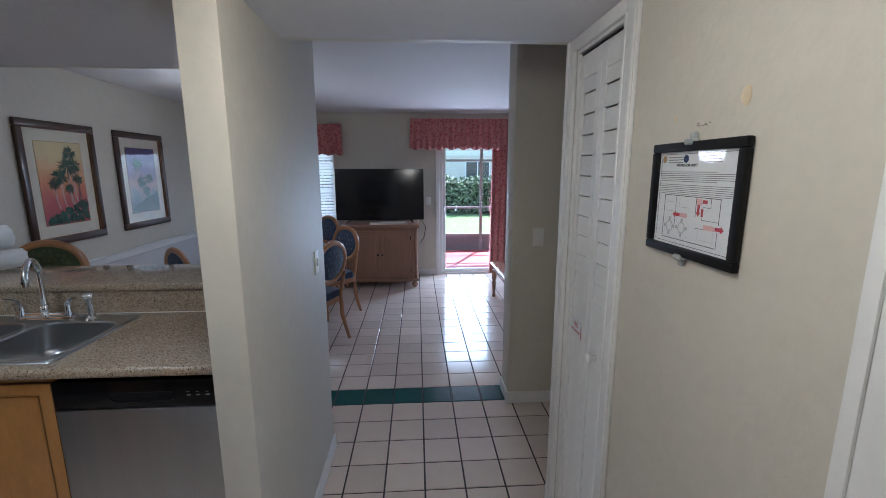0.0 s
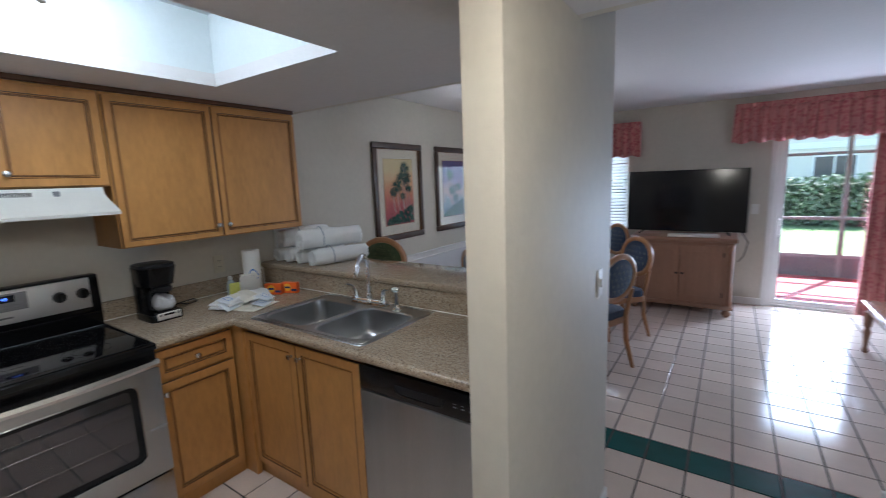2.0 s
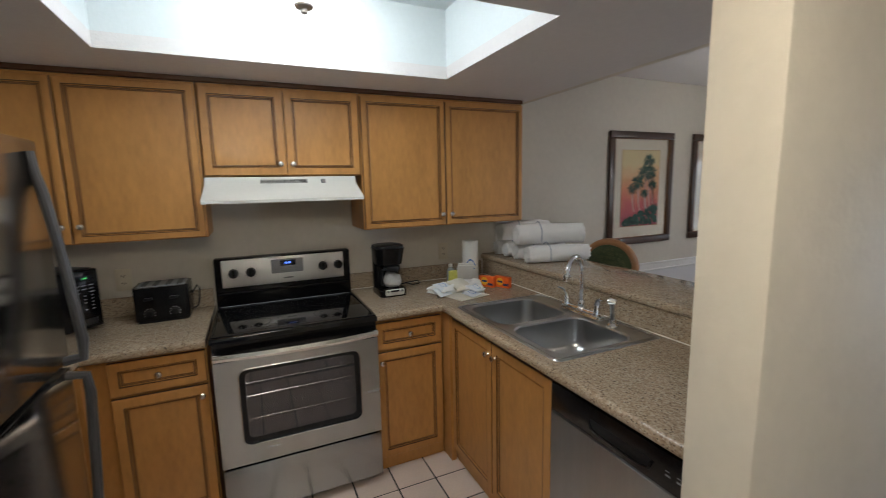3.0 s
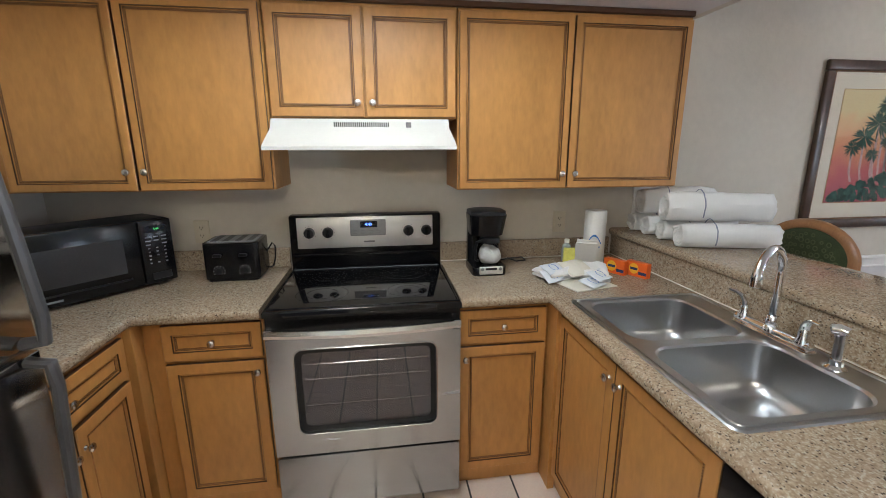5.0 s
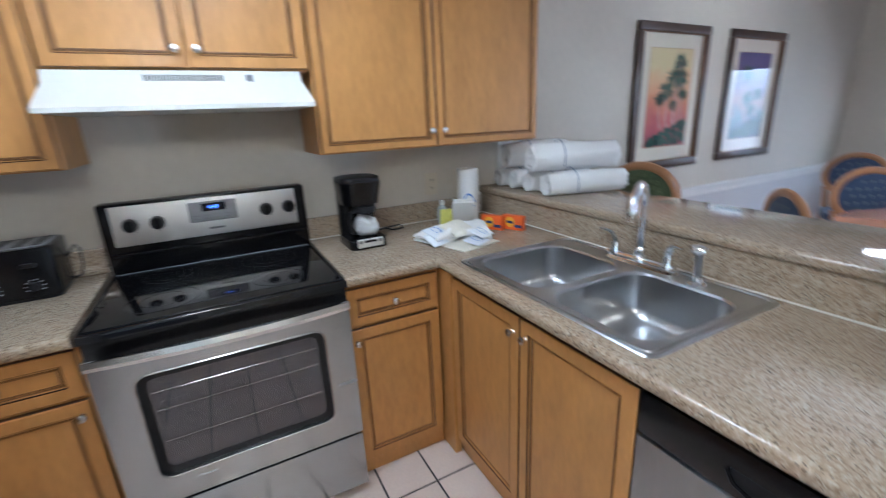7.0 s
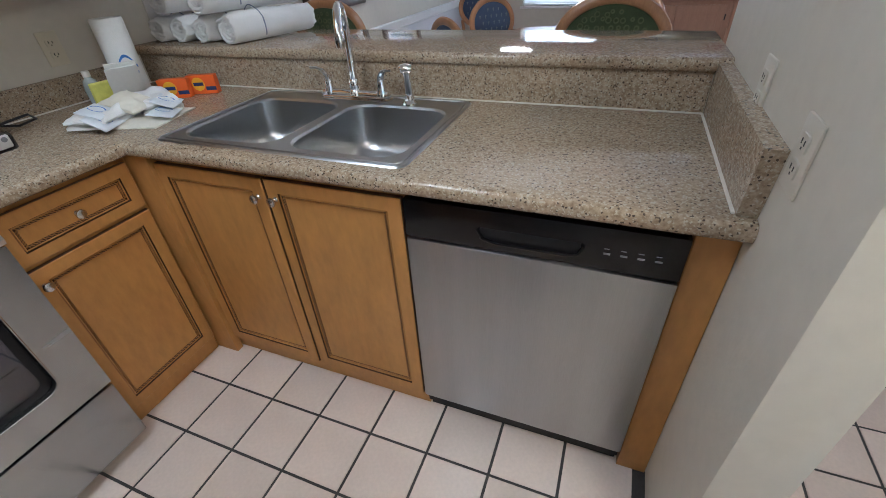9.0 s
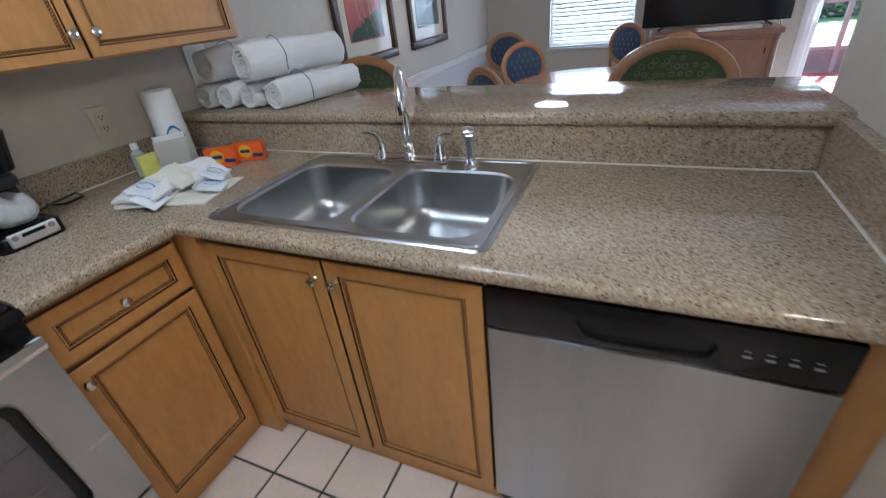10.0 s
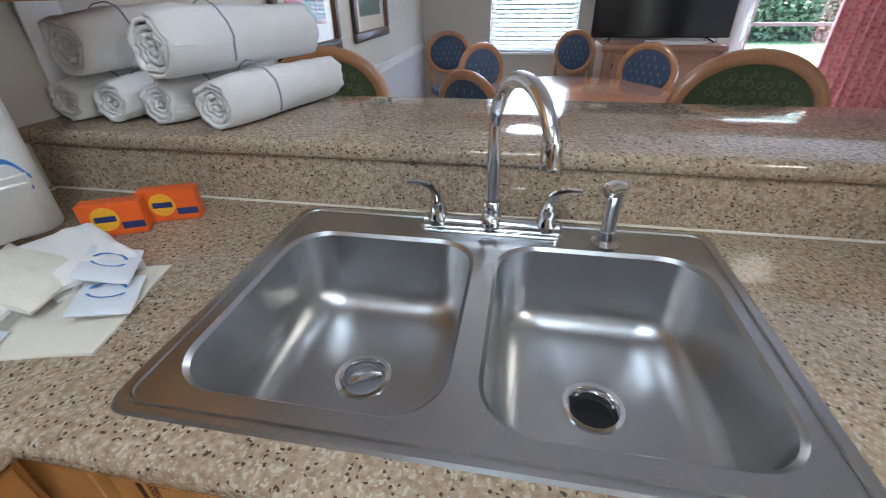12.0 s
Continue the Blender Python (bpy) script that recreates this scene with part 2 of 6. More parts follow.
def lathe(profile, n=24, bm=None, m=None):
    """Turns (radius, z) pairs about z."""
    t = bmesh.new()
    rings = []
    for r, z in profile:
        if r < 1e-5:
            rings.append([t.verts.new((0, 0, z))])
        else:
            rings.append([t.verts.new((r * math.cos(2 * math.pi * k / n), r * math.sin(2 * math.pi * k / n), z)) for k in range(n)])
    for a, b in zip(rings, rings[1:]):
        for k in range(n):
            q = (k + 1) % n
            if len(a) == 1 and len(b) == 1:
                continue
            if len(a) == 1:
                t.faces.new((a[0], b[k], b[q]))
            elif len(b) == 1:
                t.faces.new((a[k], a[q], b[0]))
            else:
                t.faces.new((a[k], a[q], b[q], b[k]))
    if m is not None:
        bmesh.ops.transform(t, matrix=m, verts=t.verts)
    return t if bm is None else join(bm, t)


def tube(pts, r, n=10, bm=None, closed=False, caps=True, flat=1.0):
    """A tube along points; r a number or one per point; flat squeezes it."""
    pts = [Vector(p) for p in pts]
    rs = r if isinstance(r, (list, tuple)) else [r] * len(pts)
    t = bmesh.new()
    rings = []
    up = Vector((0, 0, 1))
    prev = None
    for i, p in enumerate(pts):
        a = pts[i - 1] if i or closed else p
        b = pts[(i + 1) % len(pts)] if i < len(pts) - 1 or closed else p
        d = (b - a).normalized()
        if prev is None:
            s = d.cross(up)
            if s.length < 0.05:
                s = d.cross(Vector((1, 0, 0)))
        else:
            s = prev - d * prev.dot(d)
        s.normalize()
        prev = s
        u = s.cross(d).normalized()
        rings.append([t.verts.new(p + rs[i] * (math.cos(2 * math.pi * k / n) * s + flat * math.sin(2 * math.pi * k / n) * u)) for k in range(n)])
    for i in range(len(rings) - (0 if closed else 1)):
        a, b = rings[i], rings[(i + 1) % len(rings)]
        for k in range(n):
            q = (k + 1) % n
            t.faces.new((a[k], a[q], b[q], b[k]))
    if caps and not closed:
        t.faces.new(rings[0][::-1])
        t.faces.new(rings[-1])
    return t if bm is None else join(bm, t)


def arc(c, r, a0, a1, n, plane="xz"):
    out = []
    for k in range(n + 1):
        a = radians(a0 + (a1 - a0) * k / n)
        p, q = r * math.cos(a), r * math.sin(a)
        out.append({"xz": (c[0] + p, c[1], c[2] + q), "xy": (c[0] + p, c[1] + q, c[2]), "yz": (c[0], c[1] + p, c[2] + q)}[plane])
    return out


def rounded(x0, x1, y0, y1, r, n=5):
    """The outline of a rounded rectangle, anticlockwise."""
    out = []
    for cx, cy, a in ((x1 - r, y1 - r, 0), (x0 + r, y1 - r, 90), (x0 + r, y0 + r, 180), (x1 - r, y0 + r, 270)):
        for k in range(n + 1):
            t = radians(a + 90 * k / n)
            out.append((cx + r * math.cos(t), cy + r * math.sin(t)))
    return out


def slab(outline, z0, z1, bm=None, m=None, bevel=0.0):
    """An outline in x and y raised from z0 to z1."""
    t = bmesh.new()
    a = [t.verts.new((x, y, z0)) for x, y in outline]
    b = [t.verts.new((x, y, z1)) for x, y in outline]
    t.faces.new(a[::-1])
    top = t.faces.new(b)
    n = len(a)
    for k in range(n):
        t.faces.new((a[k], a[(k + 1) % n], b[(k + 1) % n], b[k]))
    if bevel:
        bmesh.ops.bevel(t, geom=list(top.edges), offset=bevel, segments=3, affect="EDGES", profile=0.5)
    if m is not None:
        bmesh.ops.transform(t, matrix=m, verts=t.verts)
    return t if bm is None else join(bm, t)


def lettering(name, body, size, m, material, parent=None, extrude=0.0004):
    cu = bpy.data.curves.new(name, "FONT")
    cu.body, cu.size, cu.extrude, cu.align_x, cu.align_y, cu.resolution_u = body, size, extrude, "CENTER", "CENTER", 2
    tmp = bpy.data.objects.new("tmp", cu)
    scene.collection.objects.link(tmp)
    bpy.context.view_layer.update()
    me = bpy.data.meshes.new_from_object(tmp.evaluated_get(bpy.context.evaluated_depsgraph_get()))
    bpy.data.objects.remove(tmp)
    me.materials.append(material)
    ob = new(name, me)
    ob.parent = parent
    ob.matrix_basis = m
    return ob


def structure(name, bm, material, label, category):
    return tagged(part(name, bm, material), label, category, kind="structure")


# ---- the setting ----
XW, YS, YF = -2.15, 0.13, 7.37          # west wall, kitchen's south wall, far wall
XE, YB = 4.3, -0.9                      # unseen east wall and entry wall
ZK, ZL = 2.11, 2.43                     # low ceiling and living ceiling
XH, SK, SH = 1.362, 0.113, 0.226         # hall's closet wall; stub wall's kitchen and hall face
SY0, SY1 = 2.100, 3.175                   # stub wall from and to
WX0, WX1, WZ0, WZ1 = -1.40, -0.485, 0.735, 1.98    # window
DX0, DX1, DZ = 1.075, 2.90, 2.04         # sliding door

structure("floor", B(XW - 0.12, XE + 0.12, YB - 0.12, YF + 0.12, -0.12, -0.004), GROUT, "pale pink square floor tiles with dark grout lines", "floor")
structure("wall_west", B(XW - 0.12, XW, YB, YF + 0.12, 0, 2.75), WALL, "beige painted textured plaster wall", "wall")
structure("wall_south", B(XW, 0.085, YS - 0.11, YS, 0, ZK), WALL, "beige painted kitchen wall", "wall")
structure("wall_fridge", B(-0.03, 0.085, YS, 0.86, 0, ZK), WALL, "beige painted wall beside the refrigerator", "wall")
structure("wall_entry", B(0.085, XH + 0.12, YB - 0.12, YB, 0, ZK), WALL, "beige painted entry wall", "wall")
structure("wall_entry_side", B(-0.03, 0.085, YB, YS - 0.11, 0, ZK), WALL, "beige painted entry wall", "wall")
stub = B(SK, SH, SY0, SY1, 0, ZL + 0.3, 0.006, 2)
structure("wall_stub", stub, WALL, "beige painted wall end between kitchen and hall", "wall")
bm = B(XH, XH + 0.12, 2.60, 2.70, 0, ZL + 0.3)
B(XH, XH + 0.12, 1.317, 2.17, 0, ZK + 0.05, bm=bm)
B(XH, XH + 0.12, 2.17, 2.60, 2.065, ZK + 0.05, bm=bm)
B(XH, XH + 0.12, 0.52, 1.317, 2.05, ZK + 0.05, bm=bm)
B(XH, XH + 0.12, YB, 0.52, 0, ZK + 0.05, bm=bm)
structure("wall_hall", bm, WALL, "beige painted hall wall with scuffs and a framed notice", "wall")
# unseen closet walls, raised past the ceiling so no light enters behind louvres
structure("wall_closet_back", B(XH + 0.62, XH + 0.70, 2.0, 2.60, 0, 2.74), WALL, "unseen closet back wall keeping light out", "wall")
structure("wall_closet_near", B(XH + 0.12, XH + 0.62, 2.0, 2.08, 0, 2.74), WALL, "unseen closet side wall keeping light out", "wall")
structure("wall_closet_side", B(XH + 0.12, XE, 2.60, 2.70, 0, ZL + 0.3), WALL, "beige painted passage wall", "wall")
bm = B(1.352, XE, 3.60, 3.815, 0, ZL + 0.3, 0.006, 2)
structure("wall_passage", bm, WALL, "beige painted wall facing the entry hall", "wall")
structure("wall_east", B(XE, XE + 0.12, YB, YF + 0.12, 0, ZL + 0.3), WALL, "beige painted living room wall", "wall")
bm = B(XW, WX0, YF, YF + 0.14, 0, ZL + 0.3)
B(WX0, WX1, YF, YF + 0.14, 0, WZ0, bm=bm)
B(WX0, WX1, YF, YF + 0.14, WZ1, ZL + 0.3, bm=bm)
B(WX1, DX0, YF, YF + 0.14, 0, ZL + 0.3, bm=bm)
B(DX0, DX1, YF, YF + 0.14, DZ, ZL + 0.3, bm=bm)
B(DX1, XE, YF, YF + 0.14, 0, ZL + 0.3, bm=bm)
structure("wall_north", bm, WALL, "beige painted wall with a window and a sliding glass door", "wall")
# knee wall under the bar
structure("wall_knee", B(XW, SK, 3.0, 3.12, 0, 1.03), WALL, "half-height wall carrying the breakfast bar", "wall")
# ceilings
LX0, LX1, LY0, LY1, LZ = -1.49, -0.615, 0.95, 2.41, 2.44   # light well
bm = B(XW, LX0, YS - 0.11, 3.16, ZK, ZK + 0.06)
B(LX1, SK, YS - 0.11, 3.16, ZK, ZK + 0.06, bm=bm)
B(LX0, LX1, YS - 0.11, LY0, ZK, ZK + 0.06, bm=bm)
B(LX0, LX1, LY1, 3.16, ZK, ZK + 0.06, bm=bm)
B(SK, XH, YB, SY0, ZK, ZK + 0.06, bm=bm)
B(SH, XH, SY0, 2.64, ZK, ZK + 0.06, bm=bm)
B(-0.03, SK, YB, YS - 0.11, ZK, ZK + 0.06, bm=bm)
structure("ceiling_low", bm, CEIL, "low white ceiling over kitchen and hall", "ceiling")
bm = B(LX0 - 0.03, LX0, LY0, LY1, ZK + 0.06, LZ)
B(LX1, LX1 + 0.03, LY0, LY1, ZK + 0.06, LZ, bm=bm)
B(LX0 - 0.03, LX1 + 0.03, LY0 - 0.03, LY0, ZK + 0.06, LZ, bm=bm)
B(LX0 - 0.03, LX1 + 0.03, LY1, LY1 + 0.03, ZK + 0.06, LZ, bm=bm)
B(LX0 - 0.03, LX1 + 0.03, LY0 - 0.03, LY1 + 0.03, LZ, LZ + 0.03, bm=bm)
structure("ceiling_well", bm, WELL, "bright white recessed ceiling light well", "ceiling")
bm = B(XW, XE, 3.16, YF, ZL, ZL + 0.06)
B(SK, XE, 2.64, 3.16, ZL, ZL + 0.06, bm=bm)
structure("ceiling_living", bm, CEIL, "white textured living room ceiling", "ceiling")
bm = B(XW, SK, 3.16, 3.20, ZK, ZL)
B(SH, XH, 2.64, 2.68, ZK, ZL, bm=bm)
structure("ceiling_drop", bm, WALL, "painted drop between low and high ceiling", "ceiling")
structure("roof", B(XW - 0.12, XE + 0.12, YB - 0.12, YF + 0.14, 2.75, 2.85), CEIL, "flat closed roof slab", "roof")


# ---- kitchen cabinets ----
def rope(path_pts, r, bm):
    """A twisted rope bead: short slanted strands along a line."""
    for a, b in zip(path_pts, path_pts[1:]):
        a, b = Vector(a), Vector(b)
        d = b - a
        n = max(1, round(d.length / 0.0080))
        pitch = d.length / n
        d.normalize()
        side = d.cross(Vector((0, -1, 0)))
        for k in range(n):
            c = a + d * ((k + 0.5) * pitch)
            p, q = c - side * r - d * 0.0032, c + side * r + d * 0.0032
            w = d * 0.0022
            o = Vector((0, -r * 0.9, 0))
            v = [bm.verts.new(x) for x in (p - w, p + w, q + w, q - w)]
            t = [bm.verts.new((x * 0.6 + c * 0.4) + o) for x in (p - w, p + w, q + w, q - w)]
            bm.faces.new(t)
            for i in range(4):
                bm.faces.new((v[i], v[(i + 1) % 4], t[(i + 1) % 4], t[i]))
    return bm


def knob(parent, x, z, y=-0.02):
    prof = [(0.0, 0.026), (0.008, 0.0255), (0.0135, 0.022), (0.0145, 0.018), (0.012, 0.0145), (0.0065, 0.012), (0.0055, 0.006), (0.008, 0.001), (0.0085, 0.0)]
    return part("knob", lathe(prof, 16, m=pose(x, y, z, 90, 0, 0)), NICKEL, parent, "satin nickel knob")


def front(parent, name, x0, x1, z0, z1, knob_at=None, bead=True, rail=0.029):
    """A cabinet door or drawer front with its panel groove, rope bead and knob; faces -y, back at y=0."""
    bm = bmesh.new()
    t = 0.019
    xs, zs = (x0 + rail, x1 - rail), (z0 + rail, z1 - rail)
    # one frame ring: outer edge rounded, open in the middle
    loops = []
    for inset, y in ((0.0, 0.0), (0.0, -t + 0.003), (0.003, -t)):
        loops.append([bm.verts.new(v) for v in ((x0 + inset, y, z0 + inset), (x1 - inset, y, z0 + inset), (x1 - inset, y, z1 - inset), (x0 + inset, y, z1 - inset))])
    for y in (-t, 0.0):
        loops.append([bm.verts.new(v) for v in ((xs[0], y, zs[0]), (xs[1], y, zs[0]), (xs[1], y, zs[1]), (xs[0], y, zs[1]))])
    for a, b in zip(loops, loops[1:]):
        for k in range(4):
            bm.faces.new((a[k], a[(k + 1) % 4], b[(k + 1) % 4], b[k]))
    bm.normal_update()
    # edges and back get the glaze colour, which also paints in the gaps' shade
    for f in bm.faces:
        if abs(f.normal.y) < 0.2 or all(v.co.y > -0.001 for v in f.verts):
            f.material_index = 1
    d = part(name, bm, (WOOD, GLAZE), parent)
    part("panel", B(xs[0] - 0.002, xs[1] + 0.002, -0.010, -0.001, zs[0] - 0.002, zs[1] + 0.002), WOOD, d)
    # dark glazed step moulding round the panel
    bm = bmesh.new()
    w, g = 0.0150, 0.0005
    a, b, c, e = xs[0] + g, xs[1] - g, zs[0] + g, zs[1] - g
    for q in ((a, a + w, c, e), (b - w, b, c, e), (a, b, c, c + w), (a, b, e - w, e)):
        B(q[0], q[1], -0.0118, -0.0095, q[2], q[3], 0.0008, 1, bm)
    part("groove", bm, GLAZE, d, "dark glazed groove")
    bm = bmesh.new()
    for o, v in ((0.0026, 0.0036),):
        for q in ((a + o, a + o + v, c + o, e - o), (b - o - v, b - o, c + o, e - o), (a + o + v, b - o - v, c + o, c + o + v), (a + o + v, b - o - v, e - o - v, e - o)):
            B(q[0], q[1], -0.0160, -0.0117, q[2], q[3], 0.0012, 1, bm)
    part("bead", bm, WOOD, d)
    bm = bmesh.new()
    i = 0.0112
    rope([(a + i, -0.0116, c + i), (b - i, -0.0116, c + i), (b - i, -0.0116, e - i), (a + i, -0.0116, e - i), (a + i, -0.0116, c + i)], 0.0036, bm)
    part("rope_moulding", bm, ROPE, d, "carved rope bead")
    if knob_at:
        knob(d, *knob_at, -t)
    return d


ROPE = mat("rope_bead_wood", (0.34, 0.155, 0.045), 0.4, vary=0.35, grain=90)


def cabinet(name, m, w, depth, z0, z1, fronts, label, category="cabinet", group="", toe=0.0, lip=True):
    c = thing(name, m, label, category, group)
    part("body", B(0.001, w - 0.001, 0.002, depth, z0 + toe, z1, 0.002), WOOD, c)
    if toe:
        part("toe_kick", B(0.001, w - 0.001, 0.012, depth, 0, toe), WOOD, c)
    for f in fronts:
        front(c, *f)
    return c


UP = "upper kitchen cabinets"
UF = -1.835                                  # face of the upper cabinets
dU = UF - XW - 0.002
cabinet("upper_cabinet", pose(UF, 0.135, 0, 0, 0, 90), 1.11, dU, 1.345, 2.085,
        [("door", 0.115, 0.575, 1.35, 2.07, (0.548, 1.425)), ("door", 0.585, 1.10, 1.35, 2.07, (0.616, 1.425))],
        "honey maple upper cabinet with two rope-trimmed doors", group=UP)
cabinet("upper_cabinet", pose(UF, 1.247, 0, 0, 0, 90), 0.78, dU, 1.64, 2.085,
        [("door", 0.008, 0.384, 1.645, 2.07, (0.357, 1.70), True, 0.036), ("door", 0.392, 0.772, 1.645, 2.07, (0.419, 1.70), True, 0.036)],
        "short honey maple cabinet above the range hood", group=UP)
cabinet("upper_cabinet", pose(UF, 2.029, 0, 0, 0, 90), 1.082, dU, 1.33, 2.085,
        [("door", 0.008, 0.512, 1.335, 2.07, (0.485, 1.40)), ("door", 0.520, 1.074, 1.335, 2.07, (0.547, 1.40))],
        "honey maple upper cabinet beside the breakfast bar", group=UP)
tagged(part("cabinet_cornice", B(UF - 0.01, UF + 0.012, 0.137, 3.112, 2.086, ZK - 0.001, 0.003), GLAZE), "dark glazed strip above the upper cabinets", "trim", kind="structure")

LOW = "base kitchen cabinets"
BF, SX = -1.565, -1.520              # faces of the wall run and start of the sink run
ZC = 0.878
cabinet("base_cabinet", pose(BF, 0.765, 0, 0, 0, 90), 0.445, 0.58, 0, ZC,
        [("drawer_front", 0.075, 0.437, 0.715, 0.862, (0.256, 0.789), True, 0.036), ("door", 0.075, 0.437, 0.095, 0.700, (0.412, 0.655), True, 0.040)],
        "honey maple base cabinet with drawer beside the range", group=LOW, toe=0.085)
cabinet("base_cabinet", pose(BF, 1.985, 0, 0, 0, 90), 0.40, 0.58, 0, ZC,
        [("drawer_front", 0.008, 0.385, 0.705, 0.855, (0.197, 0.780), True, 0.036), ("door", 0.008, 0.385, 0.085, 0.690, (0.033, 0.640), True, 0.040)],
        "honey maple base cabinet with drawer in the corner", group=LOW, toe=0.075)
cabinet("sink_cabinet", pose(SX + 0.001, 2.416, 0), 0.914, 0.56, 0, 0.70,
        [("door", 0.055, 0.472, 0.085, 0.850, (0.445, 0.79), True, 0.040), ("door", 0.480, 0.905, 0.085, 0.850, (0.507, 0.79), True, 0.040)],
        "honey maple sink cabinet with two tall doors", group=LOW, toe=0.075)
bm = B(SX + 0.002, SX + 0.912, 2.418, 2.434, 0.701, ZC)
B(BF - 0.018, SX + 0.05, 2.3865, 2.4175, 0, ZC, 0.002, 1, bm)
tagged(part("sink_rail", bm, WOOD), "maple rail and corner post of the sink cabinet", "panel", kind="structure")
tagged(part("corner_post", B(BF - 0.02, BF + 0.06, 0.70, 0.764, 0, ZC, 0.002), WOOD), "maple corner post between base cabinets", "panel", kind="structure")
tagged(part("end_filler", B(0.030, SK - 0.001, 2.409, 2.95, 0, ZC, 0.002), WOOD), "maple filler panel beside the dishwasher", "panel", kind="structure")
cabinet("base_cabinet", pose(-0.875, 0.735, 0, 0, 0, 180), 0.66, 0.60, 0, ZC,
        [("drawer_front", 0.008, 0.600, 0.708, 0.858, (0.298, 0.783), True, 0.040), ("door", 0.008, 0.296, 0.085, 0.690, (0.270, 0.615), True, 0.040), ("door", 0.304, 0.600, 0.085, 0.690, (0.330, 0.615), True, 0.040)],
        "honey maple base cabinet under the microwave", group=LOW, toe=0.075)


# ---- worktops ----
def worktop(faces, fronts):
    """A slab from plan outlines that share their seams, with rounded front edges; fronts: (axis, value) of the rounded sides."""
    z0, z1, edge = 0.879, 0.920, 0.016
    bm = bmesh.new()
    seen = {}
    for face in faces:
        vs = []
        for p in face:
            q = (round(p[0], 4), round(p[1], 4))
            if q not in seen:
                seen[q] = bm.verts.new((p[0], p[1], z1))
            vs.append(seen[q])
        bm.faces.new(vs)
    g = bmesh.ops.extrude_face_region(bm, geom=bm.faces[:])
    bmesh.ops.translate(bm, vec=(0, 0, z0 - z1), verts=[v for v in g["geom"] if isinstance(v, bmesh.types.BMVert)])
    bmesh.ops.recalc_face_normals(bm, faces=bm.faces)
    sel = []
    for e in bm.edges:
        a, b = e.verts
        if abs(a.co.z - b.co.z) > 1e-4:
            continue
        for axis, val, lo, hi in fronts:
            o = 1 - axis
            if abs(a.co[axis] - val) < 1e-4 and abs(b.co[axis] - val) < 1e-4 and lo - 1e-4 <= min(a.co[o], b.co[o]) and max(a.co[o], b.co[o]) <= hi + 1e-4:
                sel.append(e)
    bmesh.ops.bevel(bm, geom=sel, offset=edge, segments=4, affect="EDGES", profile=0.5)
    return bm


CF, PF, SF = -1.512, 2.362, 0.765
sx0, sx1, sy0, sy1, xm, yb = -1.412, -0.632, 2.439, 2.944, -1.03, 2.985
left = [[(XW, YS), (-0.875, YS), (-0.875, SF), (CF, SF), (CF, 1.212), (XW, 1.212)]]
tagged(part("countertop", worktop(left, [(0, CF, SF, 1.212), (1, SF, CF, -0.875)]), GRANITE), "tan speckled laminate corner countertop under the microwave", "countertop")
right = [[(XW, 1.992), (CF, 1.992), (CF, PF), (xm, PF), (xm, sy0), (sx0, sy0), (sx0, sy1), (xm, sy1), (xm, yb), (XW, yb)],
         [(xm, PF), (SK - 0.001, PF), (SK - 0.001, yb), (xm, yb), (xm, sy1), (sx1, sy1), (sx1, sy0), (xm, sy0)]]
tagged(part("countertop", worktop(right, [(0, CF, 1.992, PF), (1, PF, CF, SK - 0.001)]), GRANITE), "tan speckled laminate countertop holding the sink", "countertop")
bm = B(XW + 0.001, XW + 0.021, 0.151, 1.214, 0.921, 1.022, 0.004, 2)
tagged(part("backsplash", bm, GRANITE), "speckled laminate backsplash strip behind the toaster", "backsplash")
bm = B(XW + 0.001, XW + 0.021, 1.99, 2.965, 0.921, 1.022, 0.004, 2)
tagged(part("backsplash", bm, GRANITE), "speckled laminate backsplash strip behind the coffee maker", "backsplash")
bm = B(XW + 0.022, -0.88, YS + 0.001, YS + 0.021, 0.921, 1.022, 0.004, 2)
tagged(part("backsplash", bm, GRANITE), "speckled laminate backsplash strip behind the microwave", "backsplash")
bm = B(XW + 0.001, SK - 0.037, 2.986, 2.9995, 0.921, 1.0335)
tagged(part("backsplash", bm, GRANITE), "speckled laminate splash under the breakfast bar", "backsplash")
t = bmesh.new()
for x in (SK - 0.036, SK - 0.001):
    vs = [t.verts.new((x, y, z)) for y, z in ((2.392, 0.921), (2.985, 0.921), (2.985, 1.029), (2.972, 1.029), (2.972, 1.06), (2.378, 1.055))]
    t.faces.new(vs)
fa, fb = list(t.faces)
for k in range(6):
    t.faces.new((fa.verts[k], fa.verts[(k + 1) % 6], fb.verts[(k + 1) % 6], fb.verts[k]))
tagged(part("side_splash", t, GRANITE), "speckled laminate side splash against the wall end", "backsplash")
bm = B(XW + 0.022, SK - 0.037, 2.9795, 2.9855, 0.9202, 0.9245, 0.001)
B(SK - 0.042, SK - 0.0355, 2.40, 2.979, 0.9202, 0.9245, 0.001, 1, bm)
B(XW + 0.0205, XW + 0.0265, 1.995, 2.979, 0.9202, 0.9245, 0.001, 1, bm)
tagged(part("caulk_line", bm, CAULK), "white caulk bead along the backsplash", "caulk", kind="structure")
# breakfast bar top
bm = B(XW + 0.001, SK - 0.001, 2.970, 3.425, 1.033, 1.072)
sel = [e for e in bm.edges if (all(v.co.y < 2.98 for v in e.verts) or all(v.co.y > 3.40 for v in e.verts)) and abs(e.verts[0].co.z - e.verts[1].co.z) < 1e-4]
bmesh.ops.bevel(bm, geom=sel, offset=0.016, segments=4, affect="EDGES", profile=0.5)
tagged(part("breakfast_bar", bm, GRANITE), "speckled laminate breakfast bar top with rounded edge", "countertop")


